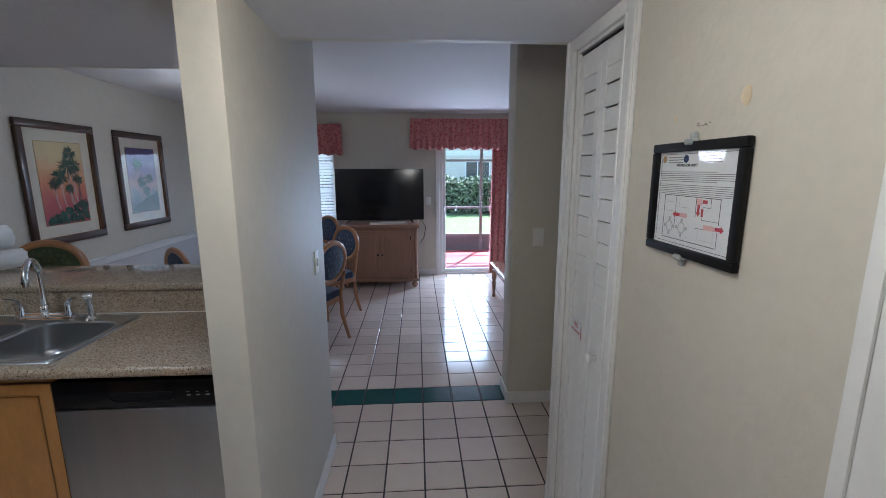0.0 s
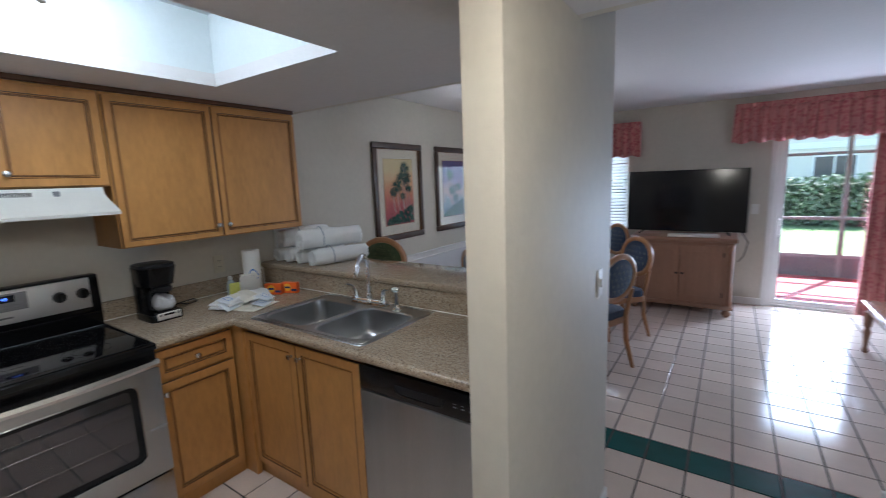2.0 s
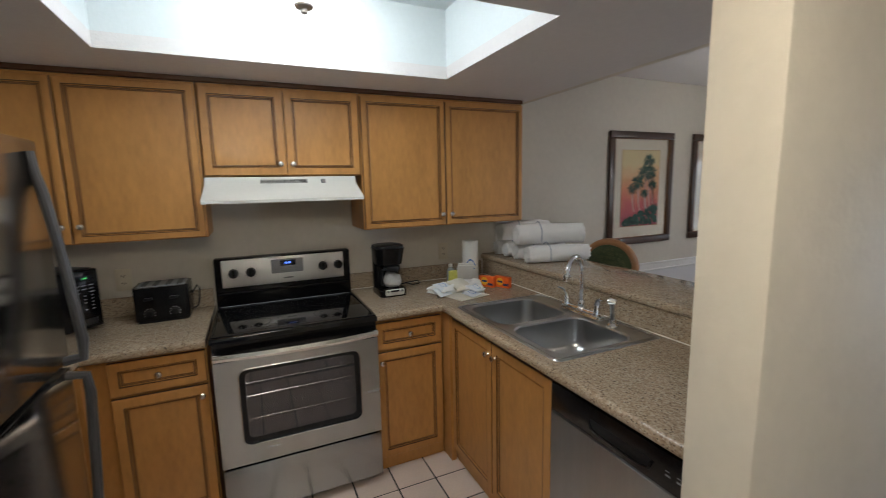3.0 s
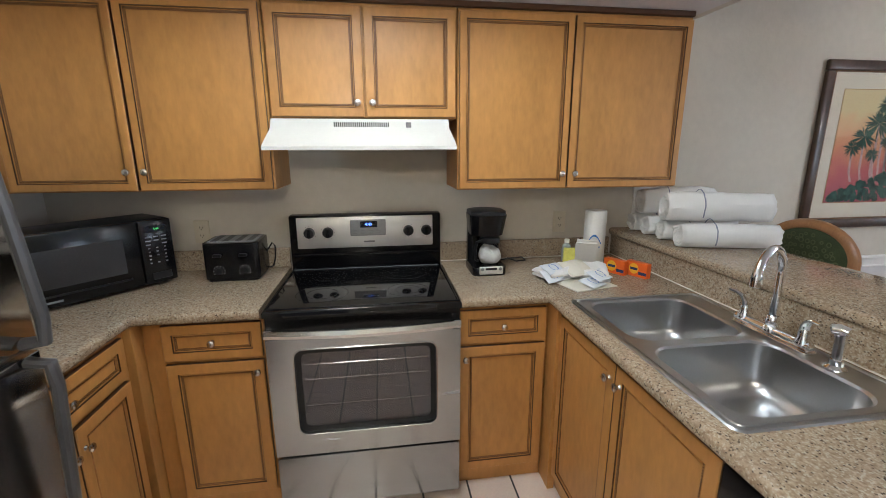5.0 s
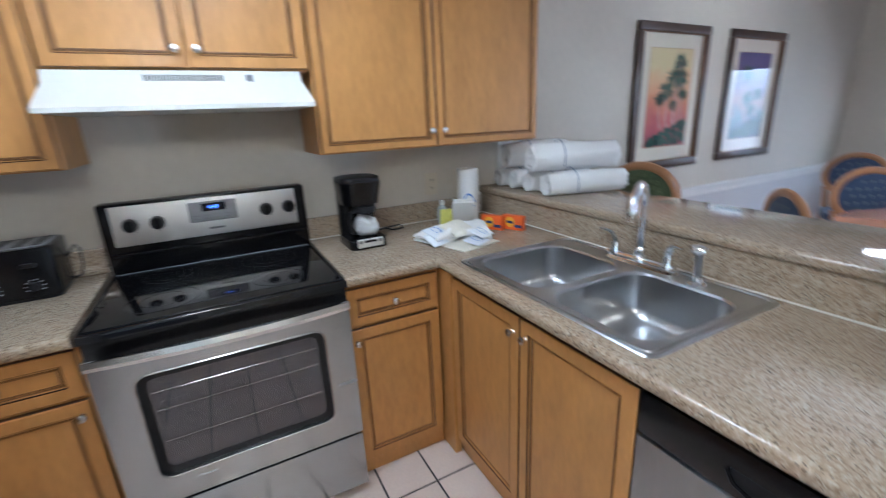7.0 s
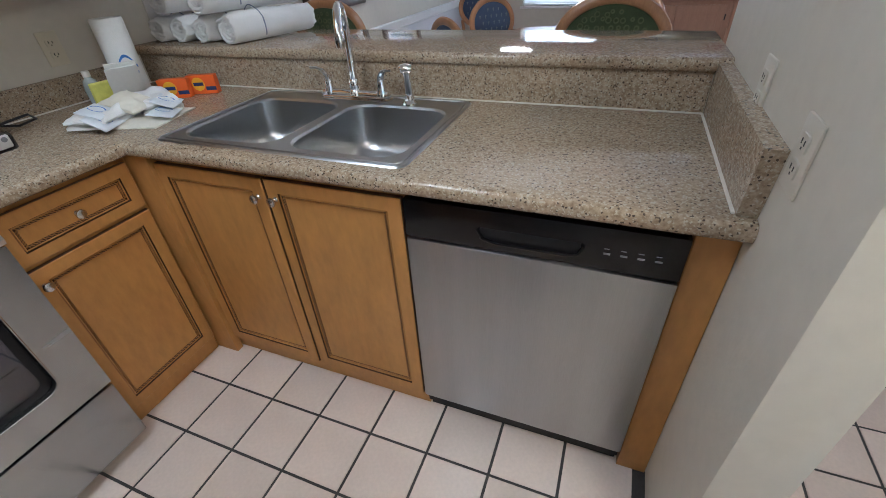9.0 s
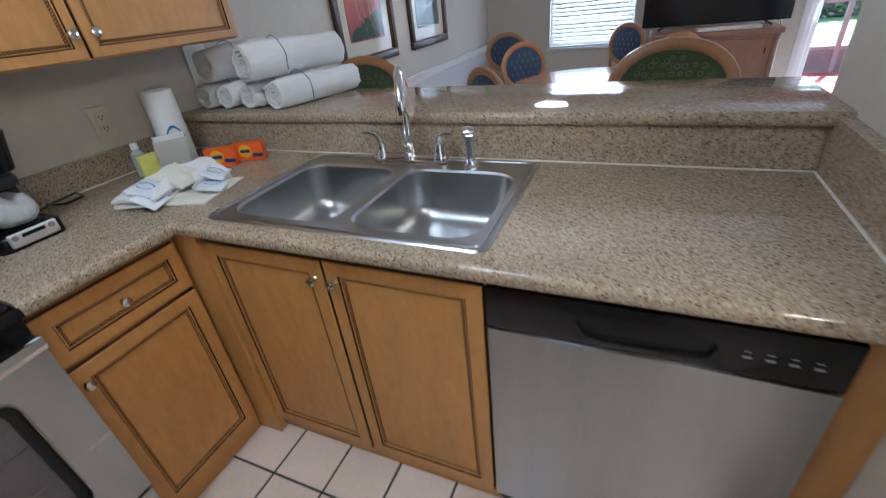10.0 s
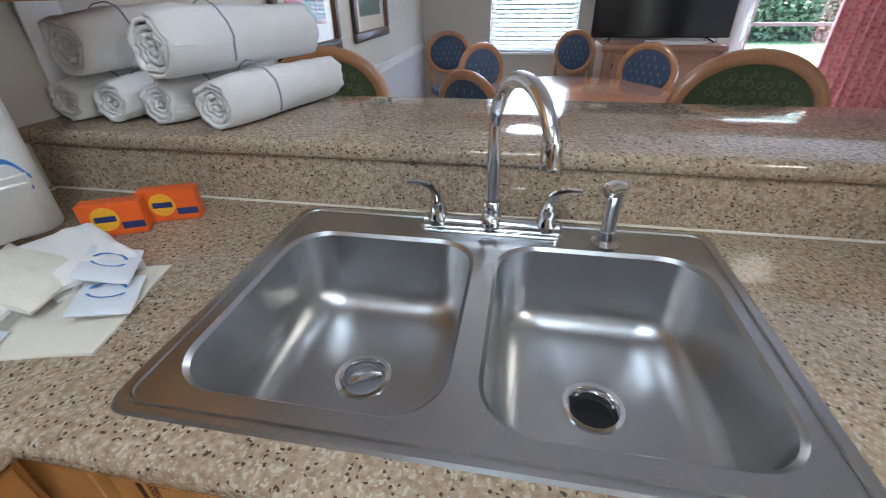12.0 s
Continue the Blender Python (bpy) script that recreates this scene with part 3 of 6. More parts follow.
# ---- sink and tap ----
def sink():
    s = thing("sink", pose(-1.022, 2.692, 0.920), "double-bowl stainless steel drop-in sink", "sink")
    hw, hd = 0.417, 0.277
    bm = bmesh.new()
    outer = rounded(-hw, hw, -hd, hd, 0.03)
    bowls = [(-0.378, -0.018, -0.232, 0.175), (0.018, 0.378, -0.232, 0.175)]
    # rim: raised outer lip and flat deck pieced round the bowls
    def ring(pts, z):
        return [bm.verts.new((x, y, z)) for x, y in pts]
    lip0 = ring(outer, 0.0005)
    lip1 = ring(rounded(-hw + 0.004, hw - 0.004, -hd + 0.004, hd - 0.004, 0.028), 0.0045)
    lip2 = ring(rounded(-hw + 0.016, hw - 0.016, -hd + 0.016, hd - 0.016, 0.024), 0.0035)
    n = len(outer)
    for a, b in ((lip0, lip1), (lip1, lip2)):
        for k in range(n):
            bm.faces.new((a[k], a[(k + 1) % n], b[(k + 1) % n], b[k]))
    holes = []
    for x0, x1, y0, y1 in bowls:
        r0 = ring(rounded(x0, x1, y0, y1, 0.075, 8), 0.0035)
        r1 = ring(rounded(x0 + 0.006, x1 - 0.006, y0 + 0.006, y1 - 0.006, 0.072, 8), -0.003)
        cx, cy = (x0 + x1) / 2, (y0 + y1) / 2
        m = len(r0)
        rings = [r0, r1]
        steps = [(0.012, -0.09)] + [(0.014 + 0.058 * (1 - math.cos(radians(a))), -0.108 - 0.058 * math.sin(radians(a))) for a in range(0, 91, 11)]
        for inset, z in steps:
            rings.append(ring(rounded(x0 + inset, x1 - inset, y0 + inset, y1 - inset, max(0.03, 0.072 - inset * 0.3), 8), z))
        last = rings[-1]
        for f in (0.55, 0.0):
            tgt = []
            for v in last:
                t = math.atan2(v.co.y - cy, v.co.x - cx)
                c = Vector((cx + 0.047 * math.cos(t), cy + 0.047 * math.sin(t), -0.174))
                tgt.append(bm.verts.new(v.co.lerp(c, 1 - f)))
            rings.append(tgt)
        for a, b in zip(rings, rings[1:]):
            for k in range(m):
                bm.faces.new((a[k], a[(k + 1) % m], b[(k + 1) % m], b[k]))
        holes.append([bm.edges.get((r0[k], r0[(k + 1) % m])) for k in range(m)])
    rim_edges = [bm.edges.get((lip2[k], lip2[(k + 1) % n])) for k in range(n)]
    bmesh.ops.triangle_fill(bm, use_beauty=True, use_dissolve=False, edges=rim_edges + holes[0] + holes[1])
    part("basin", bm, SINK, s)
    part("rim", tube([(x, y, 0.0045) for x, y in rounded(-hw + 0.018, hw - 0.018, -hd + 0.018, hd - 0.018, 0.024)], 0.0032, 6, closed=True, caps=False), SINK, s, "raised bead round the sink")
    for (x0, x1, y0, y1), deep in zip(bowls, (False, True)):
        cx, cy = (x0 + x1) / 2, (y0 + y1) / 2
        d = part("drain", lathe([(0.052, -0.1735), (0.050, -0.1705), (0.042, -0.1715), (0.036, -0.182), (0.034, -0.21)], 28, m=pose(cx, cy, 0)), CHROME, s, "chrome drain flange")
        if deep:
            part("disposal_flap", lathe([(0.037, -0.196), (0.0, -0.205)], 20, m=pose(cx, cy, 0)), BLACKM, d, "black rubber disposal opening")
        else:
            # the strainer's dark grey stands in for the shade inside the basket
            part("strainer", lathe([(0.0365, -0.180), (0.034, -0.179), (0.032, -0.190), (0.0, -0.194)], 24, m=pose(cx, cy, 0)), GREYP, d, "basket strainer coloured dark for its shaded inside")
            bm = tube([(cx - 0.026, cy - 0.012, -0.182), (cx - 0.012, cy - 0.004, -0.176), (cx + 0.012, cy + 0.008, -0.174), (cx + 0.028, cy + 0.016, -0.180)], [0.006, 0.009, 0.009, 0.006], 10, flat=0.5)
            part("strainer_grip", bm, CHROME, d, "steel strainer grip")
    return s


sink()


def faucet():
    f = thing("faucet", pose(-1.021, 2.908, 0.9245), "chrome high-arc kitchen faucet with two lever handles", "faucet")
    part("base_plate", join(tube([(-0.136, 0, 0.016), (-0.130, 0, 0.017), (0.130, 0, 0.017), (0.136, 0, 0.016)], [0.006, 0.0165, 0.0165, 0.006], 16), slab(rounded(-0.140, 0.140, -0.026, 0.026, 0.024, 6), 0, 0.005)), CHROME, f)
    pts = [(0, 0, 0.015), (0, 0, 0.10), (0, 0, 0.207)] + [(0.088 * (1 - math.cos(radians(a))) * 0.50, -0.088 * (1 - math.cos(radians(a))), 0.212 + 0.088 * math.sin(radians(a))) for a in range(12, 169, 12)]
    part("spout", tube(pts, [0.0135] * 2 + [0.012] * (len(pts) - 2), 14), CHROME, f)
    part("collar", lathe([(0.024, 0.016), (0.022, 0.03), (0.018, 0.036), (0.020, 0.046), (0.0175, 0.066), (0.0145, 0.07)], 20), CHROME, f)
    part("nozzle", lathe([(0.0125, 0.222), (0.0145, 0.214), (0.0155, 0.188), (0.0145, 0.183), (0.0, 0.184)], 16, m=pose(0.087, -0.174, 0.018)), CHROME, f)
    for s in (-1, 1):
        h = part("handle", lathe([(0.022, 0.016), (0.021, 0.03), (0.015, 0.042), (0.016, 0.056), (0.012, 0.068), (0.0, 0.071)], 18, m=pose(s * 0.105, 0, 0)), CHROME, f)
        part("lever", tube([(s * 0.104, 0, 0.050), (s * 0.107, -0.003, 0.078), (s * 0.117, -0.007, 0.095), (s * 0.136, -0.012, 0.104), (s * 0.160, -0.018, 0.105)], [0.0145, 0.0125, 0.0105, 0.0085, 0.0065], 10, flat=0.7), CHROME, h)
    return f


faucet()
sp = thing("side_spray", pose(-0.806, 2.893, 0.924), "chrome side spray standing in its holder", "sprayer")
part("holder", lathe([(0.027, 0), (0.026, 0.006), (0.017, 0.014), (0.015, 0.03), (0.013, 0.032)], 18), CHROME, sp)
bm = tube([(0, 0, 0.025), (0, 0, 0.085), (0, -0.003, 0.105)], [0.0125, 0.014, 0.0155], 14)
part("body", bm, CHROME, sp)
part("head", tube([(0.013, 0.007, 0.108), (0.010, 0.005, 0.112), (-0.004, -0.003, 0.115), (-0.017, -0.012, 0.112), (-0.020, -0.014, 0.111)], [0.004, 0.013, 0.0155, 0.0145, 0.011], 14), CHROME, sp)


# ---- electric range ----
def stove():
    R = thing("range", pose(-1.50, 1.227, 0, 0, 0, 90), "stainless steel electric range with black glass cooktop", "stove")
    w = 0.762
    part("body", B(0.003, w - 0.003, 0.03, 0.635, 0.06, 0.895, 0.003), BLACK, R)
    # oven door: frame round a window
    bm = bmesh.new()
    z0, z1, a, b, c, e = 0.30, 0.812, 0.105, 0.657, 0.395, 0.762
    def frame_face(yf, yb):
        o = [(0.006, z0), (w - 0.006, z0), (w - 0.006, z1), (0.006, z1)]
        inner = rounded(a, b, c, e, 0.035, 4)
        t = bmesh.new()
        vo = [t.verts.new((x, yf, z)) for x, z in o]
        vi = [t.verts.new((x, yf, z)) for x, z in inner]
        eo = [t.edges.new((vo[k], vo[(k + 1) % 4])) for k in range(4)]
        ei = [t.edges.new((vi[k], vi[(k + 1) % len(vi)])) for k in range(len(vi))]
        bmesh.ops.triangle_fill(t, use_beauty=True, edges=eo + ei)
        g = bmesh.ops.extrude_face_region(t, geom=t.faces[:])
        bmesh.ops.translate(t, vec=(0, yb - yf, 0), verts=[v for v in g["geom"] if isinstance(v, bmesh.types.BMVert)])
        return t
    door = part("oven_door", frame_face(-0.022, 0.012), STEEL, R)
    bm = slab(rounded(a + 0.001, b - 0.001, c + 0.001, e - 0.001, 0.034, 4), 0, 0.004, m=pose(0, 0.000, 0, 90, 0, 0))
    part("oven_window", bm, OVENGL, door, "dark oven glass")
    bm = bmesh.new()
    ol = rounded(a + 0.002, b - 0.002, c + 0.002, e - 0.002, 0.033, 4)
    il = rounded(a + 0.022, b - 0.022, c + 0.022, e - 0.022, 0.025, 4)
    vo = [bm.verts.new((x, -0.0055, z)) for x, z in ol]
    vi = [bm.verts.new((x, -0.0055, z)) for x, z in il]
    for k in range(len(vo)):
        q = (k + 1) % len(vo)
        bm.faces.new((vo[k], vo[q], vi[q], vi[k]))
    part("window_border", bm, BLACKM, door)
    rim = [(x, -0.0225, z) for x, z in rounded(a - 0.002, b + 0.002, c - 0.002, e + 0.002, 0.037, 5)]
    part("window_rim", tube(rim, 0.0026, 6, closed=True, caps=False), STEEL, door, "bright steel window rim")
    # cavity with racks behind the window
    bm = B(a - 0.02, b + 0.02, 0.014, 0.028, c - 0.02, e + 0.02)
    part("oven_back", bm, OVENIN, R)
    for z in (0.505, 0.62, 0.685):
        bm = tube([(a + 0.03, 0.009, z), (b - 0.03, 0.009, z)], 0.0026, 6)
        if z == 0.62:
            for k in range(26):
                x = a + 0.05 + k * 0.0178
                tube([(x, 0.010, z), (x, 0.013, z + 0.03)], 0.0012, 5, bm)
        part("oven_rack", bm, FRIDGE, R, "wire oven rack")
    # handle: wide flattened bar across the door top
    bm = bmesh.new()
    n = 18
    rows = []
    for k in range(n + 1):
        u = k / n
        x = 0.008 + u * (w - 0.016)
        bow = 0.030 + 0.030 * math.sin(math.pi * u)
        zc = 0.840 + 0.012 * math.sin(math.pi * u) * 0
        rows.append([bm.verts.new((x, -0.014 - bow + dy, zc + dz)) for dy, dz in ((0.012, -0.016), (0.0, -0.015), (-0.005, -0.002), (0.0, 0.014), (0.012, 0.016))])
    for p, q in zip(rows, rows[1:]):
        for k in range(4):
            bm.faces.new((p[k], p[k + 1], q[k + 1], q[k]))
        bm.faces.new((p[4], p[0], q[0], q[4]))
    bm.faces.new(rows[0])
    bm.faces.new(rows[-1])
    B(0.006, 0.04, -0.045, 0.0, 0.822, 0.856, 0.004, 1, bm)
    B(w - 0.04, w - 0.006, -0.045, 0.0, 0.822, 0.856, 0.004, 1, bm)
    part("handle", bm, BARST, door, "bowed stainless handle")
    # vent strip drawn lower in black, painting the shaded gap below the handle
    part("vent_gap_strip", B(0.004, w - 0.004, 0.004, 0.03, 0.814, 0.895, 0.002), BLACK, R)
    part("storage_drawer", B(0.006, w - 0.006, -0.018, 0.03, 0.045, 0.287, 0.004, 2), STEEL, R)
    part("leg", B(0.04, 0.08, 0.05, 0.10, 0, 0.06), BLACKM, R)
    part("leg", B(w - 0.08, w - 0.04, 0.05, 0.10, 0, 0.06), BLACKM, R)
    # cooktop with a raised black rim
    bm = slab([(0.0, -0.012), (w, -0.012), (w, 0.60), (0.0, 0.60)], 0.895, 0.922, bevel=0.008)
    top = part("cooktop", bm, BGLASS, R, "glossy black ceramic cooktop")
    part("rim", tube([(x, y, 0.9225) for x, y in rounded(0.012, w - 0.012, 0.004, 0.552, 0.012, 3)], 0.0042, 6, closed=True, caps=False), BLACK, top, "raised black rim")
    RINGP = mat("burner_print", (0.035, 0.035, 0.037), 0.25)
    for cx, cy, r in ((0.2, 0.17, 0.105), (0.56, 0.17, 0.085), (0.2, 0.43, 0.078), (0.56, 0.43, 0.105)):
        for rr in (r, r * 0.6):
            part("burner_ring", lathe([(rr, 0.9224), (rr + 0.0015, 0.9226), (rr + 0.003, 0.9224)], 40, m=pose(cx, cy, 0)), RINGP, top)
    # control panel at the back
    part("backguard", B(0.002, w - 0.002, 0.575, 0.640, 0.90, 1.195, 0.012, 2), BLACK, R)
    bm = B(0.04, w - 0.045, 0.566, 0.58, 1.027, 1.183, 0.004, 2)
    cp = part("control_panel", bm, PANEL, R)
    part("trim_rib", B(0.01, w - 0.01, 0.560, 0.578, 0.985, 1.000, 0.004, 1), BLACK, R)
    d = part("display", B(0.300, 0.478, 0.563, 0.570, 1.086, 1.168, 0.003), GREYP, cp, "grey clock panel")
    part("display_window", B(0.350, 0.435, 0.5615, 0.566, 1.128, 1.160, 0.001), DISPLAY, d)
    lettering("clock_digits", "4:49", 0.021, pose(0.392, 0.5610, 1.144, 90, 0, 0), LED_B, cp)
    bm = bmesh.new()
    for k in range(4):
        for j in range(2):
            B(0.315 + k * 0.038, 0.335 + k * 0.038, 0.5622, 0.5632, 1.097 + j * 0.013, 1.102 + j * 0.013, bm=bm)
    part("print_bars", bm, INKG, cp)
    part("badge", B(0.365, 0.42, 0.5652, 0.567, 1.052, 1.060), INKG, cp)
    for x in (0.100, 0.190, 0.592, 0.684):
        k = part("knob", lathe([(0.027, 0.0), (0.0265, 0.012), (0.0225, 0.024), (0.0, 0.026)], 24, m=pose(x, 0.566, 1.107, 90, 0, 0)), BLACKM, cp, "black dial knob")
        part("grip", B(x - 0.006, x + 0.006, 0.532, 0.546, 1.085, 1.129, 0.003), BLACK, k)
        bm = bmesh.new()
        for q in range(11):
            t = radians(-60 + q * 30)
            B(x + 0.033 * math.sin(t) - 0.0012, x + 0.033 * math.sin(t) + 0.0012, 0.5652, 0.567, 1.107 + 0.033 * math.cos(t) - 0.0012, 1.107 + 0.033 * math.cos(t) + 0.0012, bm=bm)
        part("dial_marks", bm, INKG, cp)
    return R


stove()


# ---- range hood ----
H = thing("range_hood", pose(-1.835, 1.247, 0, 0, 0, 90), "white enamel under-cabinet range hood", "range hood")
prof = [(0.31, 1.637), (-0.010, 1.637), (-0.030, 1.600), (-0.125, 1.538), (-0.150, 1.524), (-0.150, 1.510), (0.31, 1.510)]
t = bmesh.new()
ends = [[t.verts.new((x, y, z)) for y, z in prof] for x in (0.001, 0.742)]
for e in ends:
    t.faces.new(e)
for k in range(len(prof)):
    q = (k + 1) % len(prof)
    if k != 6:
        t.faces.new((ends[0][k], ends[0][q], ends[1][q], ends[1][k]))
for e in ends:
    for v, (y, z) in zip(e, prof):
        if z < 1.54 and y < 0:
            v.co.x += -0.012 if v.co.x < 0.3 else 0.012
part("shell", t, ENAMEL, H)
part("filter", B(0.02, 0.725, -0.12, 0.30, 1.516, 1.523), GREYP, H, "grey mesh filter")
bm = bmesh.new()
for k in range(27):
    B(0.255 + k * 0.0086, 0.2592 + k * 0.0086, -0.0290, -0.018, 1.603, 1.622, bm=bm)
part("vent_slot", bm, BLACKM, H)
part("switch", B(0.555, 0.578, -0.0300, -0.018, 1.600, 1.624, 0.002), GREYP, H)


# ---- dishwasher ----
D = thing("dishwasher", pose(-0.608, 2.396, 0), "stainless dishwasher with black control strip", "dishwasher")
part("body", B(0, 0.636, 0.03, 0.57, 0.02, 0.872), BLACKM, D)
part("door_panel", B(0.004, 0.634, -0.008, 0.03, 0.095, 0.745, 0.006, 2), DWSTEEL, D, "brushed stainless door")
cp = part("control_strip", B(0.003, 0.635, -0.006, 0.03, 0.749, 0.858, 0.006, 2), BLACK, D, "black control strip")
part("handle_recess", B(0.20, 0.43, -0.0085, 0.0, 0.775, 0.812, 0.006, 2), BLACKM, cp)
part("handle_lip", tube([(0.195, -0.010, 0.806), (0.21, -0.012, 0.784), (0.24, -0.014, 0.778), (0.40, -0.014, 0.778), (0.425, -0.012, 0.784), (0.435, -0.010, 0.806)], 0.004, 8), BLACK, cp)
for k in range(4):
    part("button_print", B(0.477 + k * 0.034, 0.491 + k * 0.034, -0.0068, -0.006, 0.792, 0.797), INKG, cp)
    part("button_print", B(0.477 + k * 0.034, 0.488 + k * 0.034, -0.0068, -0.006, 0.806, 0.808), INKG, cp)
part("toe_panel", B(0.01, 0.63, 0.035, 0.06, 0, 0.092), BLACKM, D)


# ---- refrigerator ----
F = thing("refrigerator", pose(-0.865, 0.155, 0), "stainless steel top-freezer refrigerator", "refrigerator")
part("cabinet_body", B(0, 0.80, 0.0, 0.72, 0.03, 1.69, 0.004), GREYP, F)
for nm, z0, z1 in (("freezer_door", 1.118, 1.705), ("lower_door", 0.10, 1.103)):
    d = part(nm, B(0.002, 0.798, 0.725, 0.803, z0, z1, 0.006, 2), FRIDGE, F)
    lo, hi = (1.125, 1.675) if nm == "freezer_door" else (0.42, 1.097)
    s = 1 if nm == "freezer_door" else -1
    tip, base = (hi, lo) if s > 0 else (lo, hi)
    L = hi - lo
    pts = [(0.060, 0.806, tip), (0.058, 0.810, tip - s * 0.05), (0.054, 0.820, tip - s * 0.2 * L), (0.048, 0.836, tip - s * 0.5 * L), (0.042, 0.850, base + s * 0.06), (0.042, 0.846, base + s * 0.012), (0.042, 0.805, base + s * 0.006)]
    part("handle", tube(pts, [0.014, 0.015, 0.016, 0.016, 0.017, 0.017, 0.016], 10, flat=0.75), DARKP, d, "dark grey bowed handle")
part("gasket", B(0.006, 0.794, 0.716, 0.73, 0.105, 1.70), BLACKM, F)
part("top_hinge", B(0.72, 0.79, 0.66, 0.78, 1.692, 1.722, 0.004), GREYP, F)


# ---- lamps ----
BRONZE = mat("finial_brushed_metal", (0.34, 0.30, 0.27), 0.4, 0.6)


def dome_lamp(name, x, y, ztop, r, drop, glow, color, label, base=NICKEL):
    l = thing(name, pose(x, y, ztop), label, "ceiling light")
    prof = [(r * math.cos(radians(a)), -0.05 - drop * math.sin(radians(a))) for a in range(0, 91, 9)]
    prof[-1] = (0.0, -0.05 - drop)
    part("shade", lathe([(r * 0.97, -0.03)] + prof, 40), mat("lamp_glass_" + name, (0.9, 0.88, 0.84), 0.4, emit=color, emit_strength=glow), l, "glowing frosted glass bowl")
    part("canopy", lathe([(r * 0.55, -0.002), (r * 0.6, -0.03), (0.0, -0.031)], 28), base, l)
    part("finial", lathe([(0.0, -0.052 - drop), (0.034, -0.056 - drop), (0.032, -0.062 - drop), (0.012, -0.068 - drop), (0.012, -0.080 - drop), (0.0, -0.086 - drop)], 20), BRONZE, l, "brushed metal finial")
    return l


dome_lamp("kitchen_ceiling_light", -1.05, 1.665, LZ, 0.235, 0.19, KITCHEN_GLOW, (0.87, 0.94, 1.0), "round frosted glass kitchen ceiling light, lit")
dome_lamp("entry_ceiling_light", 0.53, 1.38, ZK, 0.16, 0.17, ENTRY_GLOW, (1.0, 0.92, 0.77), "round frosted glass hall ceiling light, lit")
pl = thing("dining_pendant", pose(-0.95, 5.02, ZL - 0.21), "frosted glass bowl pendant over the dining table, lit", "pendant lamp")
part("canopy", lathe([(0.07, 0.209), (0.068, 0.19), (0.02, 0.175), (0.0, 0.175)], 24), NICKEL, pl)
part("rod", tube([(0, 0, 0.18), (0, 0, -0.40)], 0.008, 10), NICKEL, pl)
prof = [(0.118 * math.cos(radians(a)), -0.435 - 0.105 * math.sin(radians(a))) for a in range(0, 91, 9)]
prof[-1] = (0.0, -0.54)
part("shade", lathe([(0.122, -0.425)] + prof, 40), mat("lamp_glass_dining", (0.9, 0.88, 0.84), 0.4, emit=(0.96, 0.97, 1.0), emit_strength=DINING_GLOW), pl, "glowing frosted glass bowl")
part("strap", tube([(-0.12, 0, -0.428), (-0.07, 0, -0.405), (0, 0, -0.40), (0.07, 0, -0.405), (0.12, 0, -0.428)], 0.006, 8), NICKEL, pl)


# ---- hall: louvred closet door, trims, notice ----
NOTICE_PAPER = mat("paper_white", (0.74, 0.75, 0.76), 0.5, vary=0.03)
FRAME_BLACK = mat("frame_black", (0.008, 0.0075, 0.008), 0.5, vary=0.3, bump=0.05, spec=0.25)
INKK = mat("print_black", (0.05, 0.05, 0.055), 0.6)
INKL = mat("print_pale", (0.45, 0.46, 0.47), 0.6)
RED = mat("print_red", (0.45, 0.03, 0.05), 0.5)
PINKP = mat("print_pink", (0.70, 0.42, 0.42), 0.5)
BLUEP = mat("print_blue", (0.05, 0.20, 0.55), 0.5)
NAVY = mat("print_navy", (0.02, 0.04, 0.15), 0.5)
GOLDP = mat("print_gold", (0.45, 0.28, 0.12), 0.5)
CLIPM = mat("clear_plastic", (0.42, 0.43, 0.43), 0.12, vary=0.05)
SPACKLE = mat("wall_patch", (0.66, 0.54, 0.36), 0.3, vary=0.1, grain=200)
SCUFF = mat("wall_scuff", (0.10, 0.09, 0.08), 0.8, vary=0.3)

y0, y1, zt = 2.19, 2.60, 2.065


def casing(x, ya, yb, ztop, w=0.072, name="door_casing"):
    """Stepped white casing round an opening in the hall wall, with jambs."""
    c = thing(name, pose(0, 0, 0), "white stepped door casing with scuffed paint", "door casing", kind="structure")
    for nm, q in (("side_casing", (ya - w, ya, 0, ztop + w)), ("side_casing", (yb, yb + w, 0, ztop + w)), ("head_casing", (ya, yb, ztop, ztop + w))):
        bm = B(x - 0.014, x, q[0], q[1], q[2], q[3], 0.003, 2)
        if nm == "side_casing":
            o = q[0] if q[0] < ya else q[1] - 0.026
            B(x - 0.021, x - 0.012, o, o + 0.026, q[2], q[3], 0.004, 2, bm)
            i = q[1] - 0.016 if q[0] < ya else q[0]
            B(x - 0.018, x - 0.012, i, i + 0.016, q[2], q[3] - w, 0.003, 1, bm)
        part(nm, bm, TRIM, c)
    for a in ((ya, ya + 0.012), (yb - 0.012, yb)):
        part("jamb", B(x + 0.001, x + 0.119, a[0] + 0.0005, a[1] - 0.0005, 0, ztop), TRIM, c)
    part("jamb", B(x + 0.001, x + 0.119, ya + 0.0125, yb - 0.0125, ztop - 0.012, ztop - 0.0005), TRIM, c)
    return c


casing(XH, y0, y1, zt)
casing(XH, 0.52, 1.307, 2.05, 0.1)

